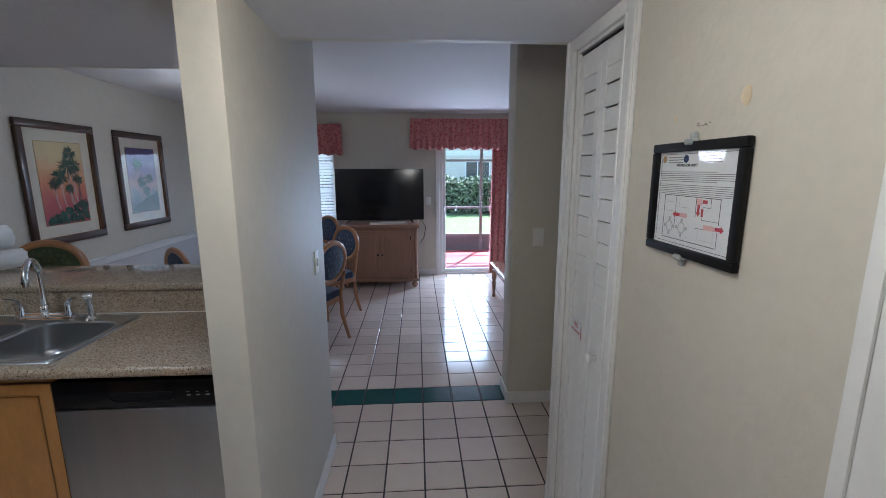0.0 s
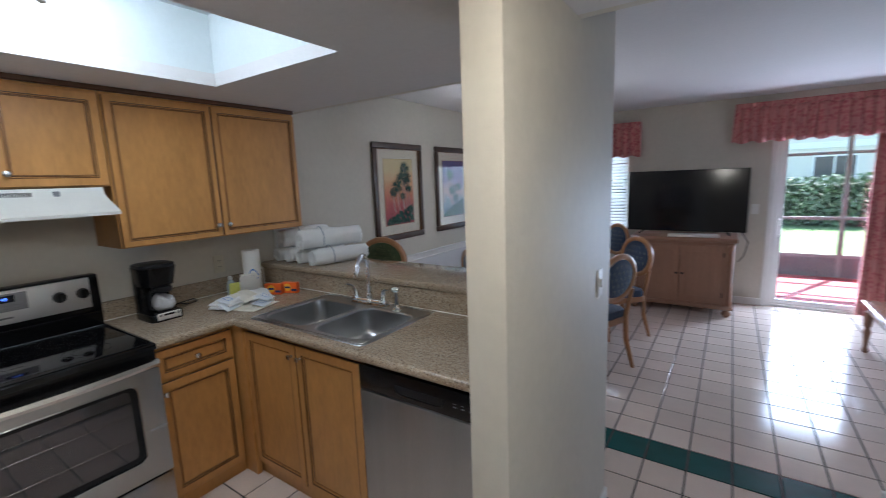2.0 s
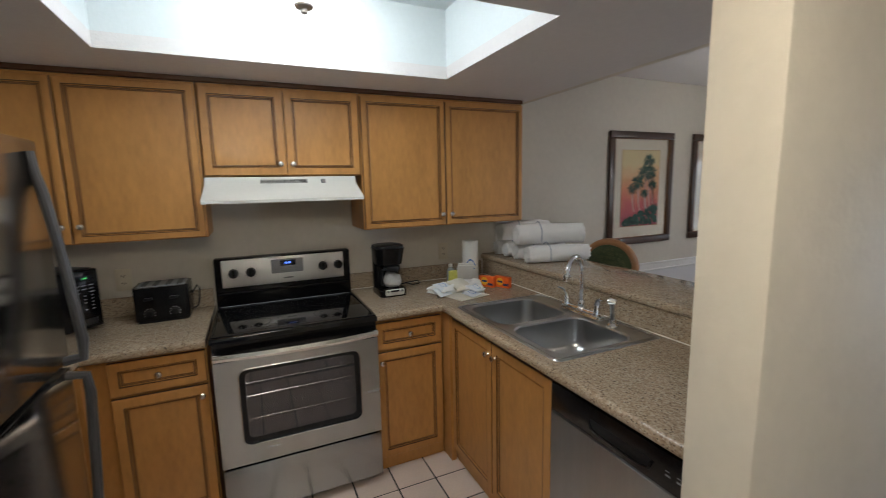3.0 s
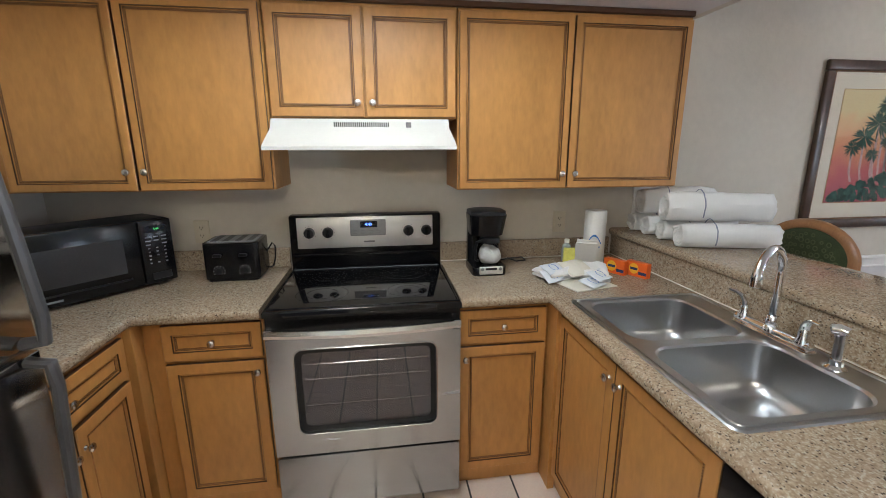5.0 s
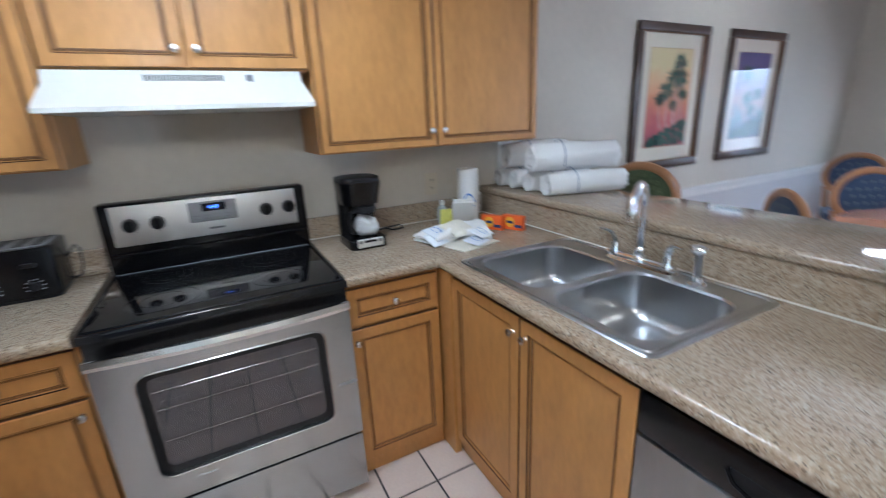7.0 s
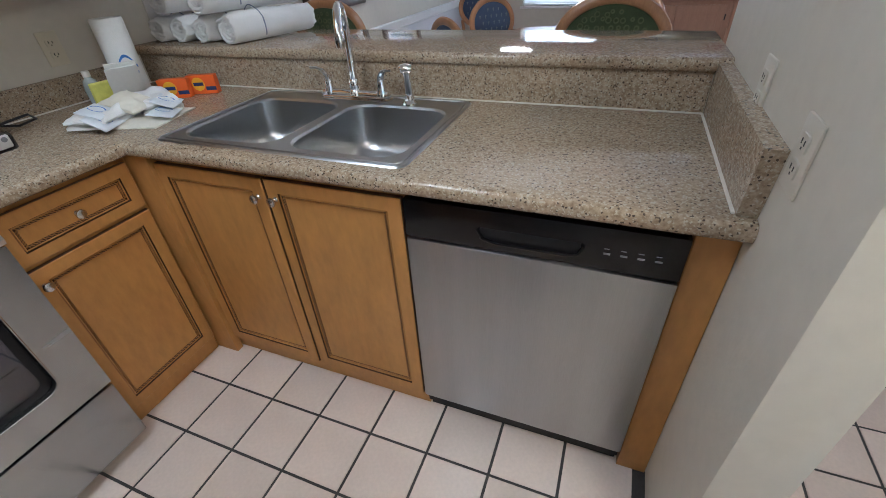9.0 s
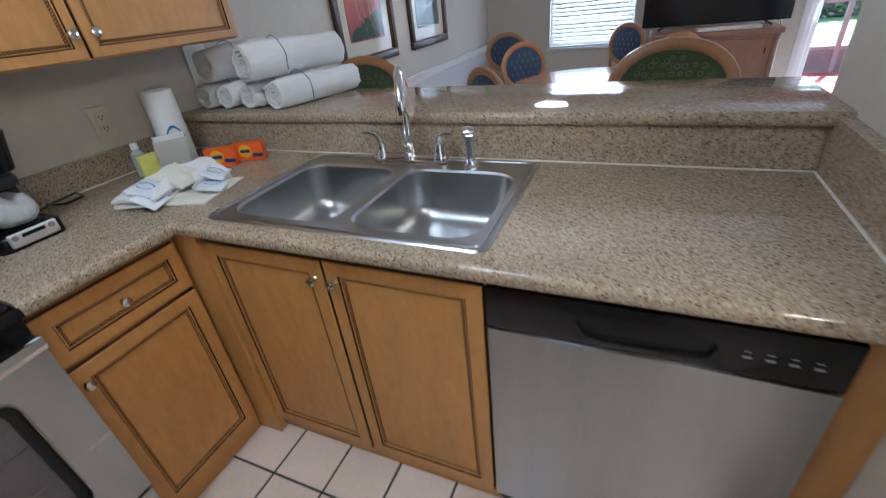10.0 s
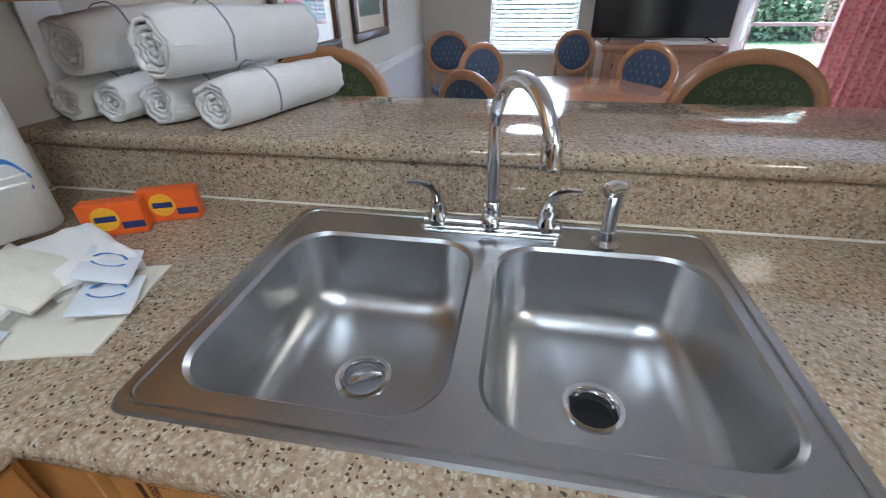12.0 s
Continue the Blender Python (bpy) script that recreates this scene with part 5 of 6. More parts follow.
part("printed_swoosh", bm, BLUEP, pt, "blue printed arc")


def cloth(name, m, w, d, th, label, seed, material=None, wave=0.006, mark=False, parent=None, folds=1):
    """A folded soft cloth or packet with a wavy top."""
    c = thing(name, m, label, "cloth" if not mark else "packet")
    for q in range(folds):
        bm = bmesh.new()
        nx, ny = 18, 16
        g = {}
        for s in (0, 1):
            for i in range(nx + 1):
                for j in range(ny + 1):
                    u, v = i / nx - 0.5, j / ny - 0.5
                    e = min(1, 0.3 + 0.7 * math.sqrt(min(1, 7 * min(0.5 - abs(u), 0.5 - abs(v)))))
                    wv = wave * noise.noise(Vector((u * 3.2 + seed, v * 3.2, seed * 1.7 + q)))
                    x = u * w * (1 + 0.04 * noise.noise(Vector((v * 2.5, seed, 1)))) + 0.006 * q
                    y = v * d * (1 + 0.04 * noise.noise(Vector((u * 2.5, seed, 2)))) - 0.008 * q
                    z = q * th + (th * e + max(0, wv) if s else (0 if q == 0 else max(0, wv) * 0.5))
                    g[s, i, j] = bm.verts.new((x, y, z))
        for s in (0, 1):
            for i in range(nx):
                for j in range(ny):
                    f = [g[s, i, j], g[s, i + 1, j], g[s, i + 1, j + 1], g[s, i, j + 1]]
                    bm.faces.new(f if s else f[::-1])
        ring = [(i, 0) for i in range(nx)] + [(nx, j) for j in range(ny)] + [(i, ny) for i in range(nx, 0, -1)] + [(0, j) for j in range(ny, 0, -1)]
        for a, b in zip(ring, ring[1:] + ring[:1]):
            bm.faces.new((g[0, a[0], a[1]], g[0, b[0], b[1]], g[1, b[0], b[1]], g[1, a[0], a[1]]))
        part("fold" if not mark else "packet_body", bm, material or TERRY, c)
    if mark:
        bm = bmesh.new()
        for k in range(15):
            a, b2 = radians(15 + 10 * k), radians(25 + 10 * k)
            for s, lift in ((1, 0), (-0.7, -0.004)):
                vs = [bm.verts.new((w * 0.33 * rr * math.cos(t), s * d * 0.22 * rr * math.sin(t) + lift, th + wave + 0.001)) for t, rr in ((a, 0.82), (b2, 0.82), (b2, 1.0), (a, 1.0))]
                bm.faces.new(vs)
        part("printed_oval", bm, BLUEP, c, "pale blue printed oval")
    return c


PACK = mat("packet_foil_white", (0.72, 0.76, 0.80), 0.35, vary=0.04)
CREAM = mat("cream_cloth", (0.76, 0.72, 0.62), 0.95, vary=0.04, bump=0.7, bump_scale=350)
cz = 0.9205
cloth("dish_cloth", pose(-1.640, 2.575, cz, 0, 0, 14), 0.19, 0.22, 0.008, "cream dish cloth spread on the counter", 1, CREAM, 0.006)
cloth("dish_cloth", pose(-1.750, 2.500, cz + 0.008, 0, 0, 20), 0.14, 0.19, 0.021, "white folded dish cloth on the pile", 2, TERRY, 0.016, folds=2)
cloth("dish_cloth", pose(-1.715, 2.665, cz + 0.010, 0, 4, -24), 0.17, 0.13, 0.024, "white folded wash cloth on the pile", 3, TERRY, 0.018, folds=2)
cloth("dish_cloth", pose(-1.715, 2.575, cz + 0.046, 4, 14, 8), 0.13, 0.12, 0.017, "cream wash cloth draped across the pile", 8, CREAM, 0.018)
cloth("paper_napkin", pose(-1.885, 2.70, cz + 0.075, -62, 0, 64), 0.10, 0.13, 0.014, "white paper napkins propped against the towel roll", 4, PAPER, 0.014, folds=2)
cloth("soap_packet", pose(-1.672, 2.440, cz + 0.032, 0, 34, 24), 0.075, 0.105, 0.005, "white soap packet with pale blue print", 5, PACK, 0.003, mark=True)
cloth("soap_packet", pose(-1.705, 2.455, cz + 0.055, 0, 20, 24), 0.075, 0.105, 0.005, "white soap packet with pale blue print", 9, PACK, 0.003, mark=True)
cloth("soap_packet", pose(-1.585, 2.590, cz + 0.020, 0, 12, 30), 0.080, 0.105, 0.005, "white soap packet with pale blue print", 6, PACK, 0.003, mark=True)
cloth("soap_packet", pose(-1.622, 2.640, cz + 0.040, 0, 22, 30), 0.075, 0.105, 0.005, "white soap packet with pale blue print", 7, PACK, 0.003, mark=True)
sb = thing("soap_bottle", pose(-2.03, 2.665, cz), "small clear dish soap bottle with white cap", "bottle")
part("bottle", lathe([(0.0, 0.0), (0.026, 0.002), (0.027, 0.06), (0.022, 0.085), (0.012, 0.095), (0.011, 0.10)], 20), CUPCL, sb)
part("cap", lathe([(0.013, 0.10), (0.013, 0.118), (0.010, 0.121), (0, 0.121)], 16), WHITEP, sb)
sg = thing("sponge", pose(-1.975, 2.672, cz + 0.062, 8, 0, 80), "yellow sponge standing on edge", "sponge")
part("foam", B(-0.045, 0.045, -0.011, 0.011, -0.06, 0.022, 0.006, 2), SPONGE, sg)


def soap_box(x, y, rz, label):
    b = thing("detergent_box", pose(x, y, cz, 0, 0, rz), label, "box", "orange detergent boxes")
    part("carton", B(-0.056, 0.056, -0.016, 0.016, 0, 0.070, 0.002), ORANGE, b)
    part("round_mark", lathe([(0, 0.0008), (0.025, 0.0006), (0.025, 0)], 26, m=pose(-0.012, -0.016, 0.038, 90, 0, 0)), YELLOWC, b, "yellow round mark")
    bm = B(-0.030, 0.008, -0.0178, -0.0170, 0.032, 0.044)
    B(0.014, 0.054, -0.0170, -0.0161, 0.014, 0.028, bm=bm)
    part("blue_band", bm, NAVY, b)
    return b


soap_box(-1.702, 2.878, 22, "orange detergent box with yellow and blue print")
soap_box(-1.768, 2.802, 26, "orange detergent box half hidden by cloths")

# coffee maker
FILTERP = mat("coffee_filter_paper", (0.50, 0.50, 0.49), 0.9, vary=0.12, scale=30, bump=0.3)
cm = thing("coffee_maker", pose(-1.835, 2.19, cz, 0, 0, 90), "black drip coffee maker with glass carafe", "coffee maker")
part("base", slab(rounded(-0.082, 0.082, -0.02, 0.19, 0.03), 0, 0.040, bevel=0.006), BLACK, cm)
part("tower", slab(rounded(-0.08, 0.08, 0.11, 0.19, 0.025), 0.038, 0.24), BLACK, cm)
t = bmesh.new()
lo, hi = rounded(-0.078, 0.078, 0.02, 0.19, 0.05), rounded(-0.09, 0.09, -0.005, 0.19, 0.05)
a = [t.verts.new((x, y, 0.185)) for x, y in lo]
b = [t.verts.new((x, y, 0.285)) for x, y in hi]
t.faces.new(a[::-1])
t.faces.new(b)
for k in range(len(a)):
    q = (k + 1) % len(a)
    t.faces.new((a[k], a[q], b[q], b[k]))
part("brew_head", t, BLACK, cm)
part("lid", slab(rounded(-0.085, 0.085, 0.0, 0.188, 0.045), 0.286, 0.303, bevel=0.01), BLACKM, cm)
car = part("carafe", lathe([(0.0, 0.042), (0.052, 0.043), (0.060, 0.06), (0.063, 0.085), (0.058, 0.12), (0.047, 0.15), (0.045, 0.165)], 28, m=pose(0.012, 0.052, 0)), GLASS, cm, "clear glass carafe")
car.visible_shadow = False
bm = lathe([(0.0, 0.05), (0.040, 0.051), (0.052, 0.065), (0.056, 0.080), (0.053, 0.095), (0.046, 0.11), (0.030, 0.12), (0.0, 0.124)], 28, m=pose(0.012, 0.052, 0))
for v in bm.verts:
    s = 1 + 0.28 * noise.noise(v.co * 38)
    v.co.x, v.co.y = 0.012 + (v.co.x - 0.012) * min(s, 1.02), 0.052 + (v.co.y - 0.052) * min(s, 1.02)
    v.co.z = 0.05 + (v.co.z - 0.05) * (1 + 0.35 * noise.noise(v.co * 30 + Vector((3, 1, 2))))
part("filter_bundle", bm, FILTERP, car, "white paper filters stored in the carafe")
part("carafe_rim", lathe([(0.048, 0.150), (0.05, 0.166), (0.046, 0.176), (0.0, 0.178)], 24, m=pose(0.012, 0.052, 0)), BLACKM, car)
part("carafe_handle", tube([(-0.03, 0.03, 0.165), (-0.062, 0.012, 0.16), (-0.070, 0.008, 0.12), (-0.066, 0.010, 0.075), (-0.05, 0.02, 0.065)], 0.009, 8, flat=0.6), BLACKM, car)
pn = part("control_panel", B(-0.055, 0.062, -0.0245, -0.015, 0.008, 0.046, 0.004, 1), PANEL, cm, "silver control panel")
part("display", B(-0.024, 0.030, -0.0255, -0.0242, 0.030, 0.040), DISPLAY, pn)
for x in (-0.040, 0.047):
    part("button", lathe([(0.008, 0.0), (0.007, 0.002), (0, 0.002)], 12, m=pose(x, -0.0245, 0.034, 90, 0, 0)), GREYP, pn)
bm = tube([(-1.985, 2.27, cz + 0.03), (-1.96, 2.33, cz + 0.045), (-1.955, 2.39, cz + 0.05), (-1.985, 2.42, cz + 0.025), (-2.04, 2.39, cz + 0.006), (-2.10, 2.36, cz + 0.01)], 0.004, 8)
bmesh.ops.transform(bm, matrix=pose(-1.835, 2.19, cz, 0, 0, 90).inverted(), verts=bm.verts)
part("power_cord", bm, BLACKM, cm)

# toaster
to = thing("toaster", pose(-2.0, 0.997, cz, 0, 0, 91), "black four-slice toaster with cord", "toaster")
part("body", slab(rounded(-0.120, 0.120, -0.085, 0.118, 0.02), 0.012, 0.180, bevel=0.012), BLACK, to)
part("foot_plate", slab(rounded(-0.112, 0.112, -0.078, 0.110, 0.018), 0, 0.0125), BLACKM, to)
part("top_plate", slab(rounded(-0.105, 0.105, -0.065, 0.10, 0.015), 0.180, 0.183), GREYP, to, "grey metal top")
for x in (-0.078, -0.028, 0.028, 0.078):
    part("slot", B(x - 0.012, x + 0.012, -0.05, 0.09, 0.182, 0.1845), BLACKM, to)
for x in (-0.055, 0.055):
    part("dial", lathe([(0.016, 0), (0.015, 0.010), (0, 0.011)], 18, m=pose(x, -0.085, 0.05, 90, 0, 0)), BLACKM, to)
    part("lever", B(x - 0.018, x + 0.018, -0.105, -0.083, 0.118, 0.132, 0.004, 1), BLACKM, to)
    bm = bmesh.new()
    for q in range(8):
        tt = radians(-120 + q * 34)
        B(x + 0.024 * math.sin(tt) - 0.0018, x + 0.024 * math.sin(tt) + 0.0018, -0.0858, -0.085, 0.05 + 0.024 * math.cos(tt) - 0.0018, 0.05 + 0.024 * math.cos(tt) + 0.0018, bm=bm)
    part("dial_marks", bm, INKW, to)
part("power_cord", tube([(0.118, 0.08, 0.10), (0.145, 0.09, 0.14), (0.155, 0.10, 0.12), (0.150, 0.11, 0.06), (0.14, 0.10, 0.02), (0.12, 0.115, 0.008)], 0.004, 8), BLACKM, to)

# microwave, set across the corner
mw = thing("microwave", pose(-1.779, 0.547, cz, 0, 0, 140), "black countertop microwave set across the corner", "microwave")
part("case", B(-0.27, 0.27, 0.0, 0.212, 0.012, 0.298, 0.008, 2), BLACKM, mw)
d = part("door", B(-0.27, 0.135, -0.030, -0.001, 0.014, 0.296, 0.008, 2), BLACK, mw)
part("door_window", B(-0.215, 0.075, -0.0315, -0.029, 0.085, 0.232, 0.001), mat("microwave_window", (0.034, 0.034, 0.036), 0.25, vary=0.2, grain=300), d, "dark grey mesh window")
part("grip_groove", B(-0.21, 0.09, -0.0325, -0.029, 0.052, 0.060, 0.001), BLACKM, d)
part("badge", B(-0.21, -0.15, -0.0322, -0.030, 0.030, 0.038), GREYP, d)
cp = part("control_panel", B(0.138, 0.27, -0.030, -0.001, 0.014, 0.296, 0.008, 2), BLACK, mw)
part("display", B(0.160, 0.245, -0.0312, -0.029, 0.243, 0.270), DISPLAY, cp)
lettering("clock_digits", "4:44", 0.014, pose(0.205, -0.0318, 0.256, 90, 0, 0), LED_G, cp)
bm = bmesh.new()
for r in range(8):
    for c in range(3):
        if r in (2, 6) and c == 1:
            continue
        x, z = 0.168 + c * 0.032, 0.222 - r * 0.0165
        B(x - (0.010 if r < 3 else 0.004), x + (0.010 if r < 3 else 0.004), -0.0312, -0.0302, z - 0.0025, z + 0.0025, bm=bm)
part("key_marks", bm, INKG, cp)
part("open_button", B(0.165, 0.245, -0.034, -0.029, 0.03, 0.062, 0.003, 1), BLACKM, cp)
for x, y in ((-0.24, 0.03), (0.24, 0.03), (-0.24, 0.19), (0.24, 0.19)):
    part("foot", lathe([(0.012, 0), (0.014, 0.013), (0, 0.013)], 12, m=pose(x, y, 0)), BLACKM, mw)


# ---- living and dining ----
TABLEW = mat("table_wood_rosy", (0.42, 0.20, 0.12), 0.16, vary=0.12, scale=2, grain=30, stretch=(1, 8, 8), coat=0.3)
CHAIRW = mat("chair_wood_oak", (0.40, 0.19, 0.085), 0.3, vary=0.18, scale=4, grain=40, stretch=(4, 4, 1), coat=0.2)
CABW = mat("tv_cabinet_wood", (0.31, 0.165, 0.105), 0.4, vary=0.14, scale=3, grain=40, stretch=(6, 6, 0.8))
BLUEF = mat("chair_fabric_navy", (0.040, 0.065, 0.12), 0.9, vary=0.25, scale=20, grain=300, bump=0.4, bump_scale=400, sheen=0.2)
DOTF = mat("fabric_motif_pale", (0.20, 0.23, 0.22), 0.9, vary=0.3)
GREENF = mat("stool_fabric_green", (0.055, 0.076, 0.030), 0.9, vary=0.3, scale=18, grain=300, bump=0.4, bump_scale=400, sheen=0.2)
RINGF = mat("fabric_ring_olive", (0.115, 0.135, 0.065), 0.9, vary=0.3)


def seat_with_back(name, m, wood, fabric, motif, seat_z, top_z, w, label, category, group, rings=False):
    """An oval-backed upholstered chair or stool; faces -y, the back stands at y=0."""
    c = thing(name, m, label, category, group)
    zc, rz, rx = (top_z + seat_z + 0.13) / 2, (top_z - seat_z - 0.13) / 2, w / 2
    lean = lambda z: 0.10 * (z - seat_z)
    pts = [((rx - 0.02) * math.cos(t), lean(zc + rz * math.sin(t)), zc + (rz - 0.02) * math.sin(t)) for t in [2 * math.pi * k / 40 for k in range(40)]]
    part("back_frame", tube(pts, 0.026, 10, closed=True, flat=0.8), wood, c)
    bm = bmesh.new()
    n, rr = 36, [(0.0, 0.030), (0.5, 0.026), (0.85, 0.016), (1.0, 0.004)]
    for side in (-1, 1):
        prev = None
        for f, th in rr[::-1]:
            if f == 0:
                cv = bm.verts.new((0, lean(zc) + side * th, zc))
                for k in range(n):
                    bm.faces.new((prev[k], prev[(k + 1) % n], cv))
                break
            ring = [bm.verts.new(((rx - 0.034) * f * math.cos(2 * math.pi * k / n), lean(zc + rz * f * math.sin(2 * math.pi * k / n)) + side * th, zc + (rz - 0.034) * f * math.sin(2 * math.pi * k / n))) for k in range(n)]
            if prev:
                for k in range(n):
                    bm.faces.new((prev[k], prev[(k + 1) % n], ring[(k + 1) % n], ring[k]))
            prev = ring
    bk = part("back_pad", bm, fabric, c)
    bm = bmesh.new()
    rnd = random.Random(8)
    step = 0.033 if rings else 0.056
    for i in range(-8, 9):
        for j in range(-8, 9):
            x, z = (i + 0.5 * (j % 2)) * step, j * step * 0.9
            if rings:
                x, z = x + rnd.uniform(-0.008, 0.008), z + rnd.uniform(-0.008, 0.008)
            f = math.hypot(x / (rx - 0.05), z / (rz - 0.05))
            if f > 0.9:
                continue
            th = 0.0315 - 0.014 * f * f
            for side in (-1, 1):
                if rings:
                    r = rnd.uniform(0.006, 0.0115)
                    t = lathe([(r - 0.003, 0), (r, 0.001), (r + 0.003, 0)], 12, m=pose(x, lean(zc + z) + side * th, zc + z, 90, 0, 0))
                    join(bm, t)
                else:
                    B(x - 0.003, x + 0.003, lean(zc + z) + side * th - 0.0012, lean(zc + z) + side * th + 0.0012, zc + z - 0.013, zc + z + 0.013, bm=bm)
                    B(x - 0.008, x + 0.008, lean(zc + z) + side * th - 0.001, lean(zc + z) + side * th + 0.001, zc + z + 0.004, zc + z + 0.009, bm=bm)
    tagged(part("woven_motif", bm, motif, bk), kind="stuff")
    d = 0.43
    part("seat_rail", slab(rounded(-rx + 0.01, rx - 0.01, -d, 0.0, 0.06), seat_z - 0.075, seat_z - 0.025), wood, c)
    part("seat_cushion", slab(rounded(-rx + 0.015, rx - 0.015, -d + 0.005, -0.01, 0.06), seat_z - 0.025, seat_z + 0.035, bevel=0.02), fabric, c)
    for s in (-1, 1):
        part("front_leg", tube([(s * (rx - 0.04), -d + 0.04, seat_z - 0.05), (s * (rx - 0.04), -d + 0.03, seat_z * 0.5), (s * (rx - 0.045), -d + 0.045, 0)], [0.024, 0.021, 0.015], 10), wood, c)
        part("back_leg", tube([(s * (rx - 0.035), lean(zc) - 0.0, zc - rz * 0.55), (s * (rx - 0.06), 0.0, seat_z - 0.02), (s * (rx - 0.06), 0.01, seat_z * 0.5), (s * (rx - 0.055), 0.075, 0)], [0.017, 0.021, 0.02, 0.015], 10), wood, c)
    if seat_z > 0.55:
        part("stretcher", tube([(-rx + 0.04, -d + 0.035, 0.22), (rx - 0.04, -d + 0.035, 0.22)], 0.012, 8), wood, c)
    return c


TC = (-0.66, 5.20)
tb = thing("dining_table", pose(TC[0], TC[1], 0), "round rosy wood dining table with glossy top", "table")
part("tabletop", lathe([(0.0, 0.718), (0.585, 0.718), (0.608, 0.724), (0.612, 0.738), (0.605, 0.748), (0.59, 0.751), (0.0, 0.751)], 64), TABLEW, tb)
part("apron", lathe([(0.50, 0.66), (0.51, 0.665), (0.51, 0.717), (0.50, 0.717)], 48), TABLEW, tb)
part("pedestal", lathe([(0.0, 0.66), (0.10, 0.66), (0.08, 0.60), (0.055, 0.52), (0.075, 0.42), (0.06, 0.30), (0.09, 0.18), (0.07, 0.10), (0.0, 0.10)], 24), TABLEW, tb)
for k in range(4):
    t = tube([(0.04, 0, 0.16), (0.18, 0, 0.13), (0.34, 0, 0.06), (0.42, 0, 0.022)], [0.035, 0.032, 0.026, 0.022], 10)
    part("foot", t, TABLEW, tb, at=pose(0, 0, 0, 0, 0, 45 + 90 * k))

first = None
for x, y, aim in ((-1.30, 5.74, None), (-0.12, 5.76, None), (-1.24, 4.50, None), (-0.08, 4.72, (-0.75, 5.0)), (-0.55, 6.93, (-1.35, 6.05)), (-1.76, 6.82, (-0.9, 5.2))):
    ax, ay = aim or TC
    rz = math.degrees(math.atan2(ay - y, ax - x)) + 90
    if first is None:
        first = seat_with_back("dining_chair", pose(x, y, 0, 0, 0, rz), CHAIRW, BLUEF, DOTF, 0.455, 0.985, 0.47, "oak dining chair with navy patterned oval back", "chair", "dining chairs")
    else:
        copy_thing(first, pose(x, y, 0, 0, 0, rz))
st = seat_with_back("bar_stool", pose(-0.235, 3.78, 0, 0, 0, 0), CHAIRW, GREENF, RINGF, 0.64, 1.155, 0.50, "oak bar stool with green patterned oval back", "stool", "bar stools", rings=True)
copy_thing(st, pose(-1.75, 3.80, 0, 0, 0, 3))

# television on its cabinet
tv = thing("television", pose(0.215, 6.90, 0.886, -2.0, 0, 0), "large black flat-screen television, switched off", "television")
part("cabinet_shell", B(-0.60, 0.60, 0.004, 0.05, 0.045, 0.735, 0.006, 2), BLACKM, tv)
part("bezel", B(-0.612, 0.612, -0.006, 0.006, 0.036, 0.745, 0.004, 1), BLACK, tv)
part("screen", B(-0.603, 0.603, -0.0075, -0.004, 0.05, 0.737), SCREEN, tv, "glossy dark screen")
for s in (-1, 1):
    part("foot", tube([(s * 0.42, 0.02, 0.05), (s * 0.43, 0.0, 0.03), (s * 0.46, -0.09, 0.005)], 0.007, 8), BLACKM, tv)
    part("foot", tube([(s * 0.42, 0.03, 0.05), (s * 0.43, 0.05, 0.03), (s * 0.46, 0.12, 0.005)], 0.007, 8), BLACKM, tv)
sbx = thing("cable_box", pose(0.36, 6.74, 0.883, 0, 0, 4), "slim white cable box under the television", "media box")
part("case", B(-0.28, 0.22, -0.07, 0.07, 0.0, 0.028, 0.005, 2), WHITEP, sbx)
tc = thing("tv_cabinet", pose(0.22, 6.66, 0), "rosy wood television cabinet with two doors on bun feet", "cabinet")
part("body", B(-0.51, 0.51, 0.0, 0.50, 0.10, 0.835, 0.004), CABW, tc)
part("top", B(-0.535, 0.535, -0.025, 0.51, 0.835, 0.882, 0.010, 3), CABW, tc)
part("plinth", B(-0.525, 0.525, -0.015, 0.505, 0.085, 0.13, 0.008, 2), CABW, tc)
for s in (-1, 1):
    a, b = (-0.415, -0.003) if s < 0 else (0.003, 0.415)
    d = part("door", B(a, b, -0.014, -0.0005, 0.15, 0.80, 0.004, 1), CABW, tc)
    part("panel", B(a + 0.06, b - 0.06, -0.018, -0.012, 0.22, 0.73, 0.005, 1), CABW, d)
    part("knob", lathe([(0.006, 0), (0.005, 0.01), (0.014, 0.018), (0.012, 0.026), (0, 0.028)], 14, m=pose(s * 0.03, -0.014, 0.47, 90, 0, 0)), BLACKM, d, "dark knob")
    for z in (0.25, 0.70):
        part("hinge", B(s * 0.418 - 0.005, s * 0.418 + 0.005, -0.018, -0.012, z - 0.025, z + 0.025, 0.001), BLACKM, d)
    part("pilaster", lathe([(0.026, 0.14), (0.03, 0.16), (0.024, 0.18), (0.024, 0.78), (0.03, 0.80), (0.026, 0.815)], 16, m=pose(s * 0.485, -0.004, 0)), CABW, tc)
    for y in (0.03, 0.46):
        part("bun_foot", lathe([(0.0, 0.0), (0.025, 0.002), (0.045, 0.03), (0.045, 0.05), (0.03, 0.075), (0.035, 0.086), (0, 0.086)], 18, m=pose(s * 0.47, y, 0)), CABW, tc)
cord = thing("power_cable", pose(0, 0, 0), "black cable hanging behind the television cabinet", "cord")
part("wire", tube([(0.66, 6.97, 0.95), (0.79, 7.09, 0.90), (0.86, 7.25, 0.77), (0.83, 7.30, 0.60), (0.78, 7.33, 0.52)], 0.005, 8), BLACKM, cord)

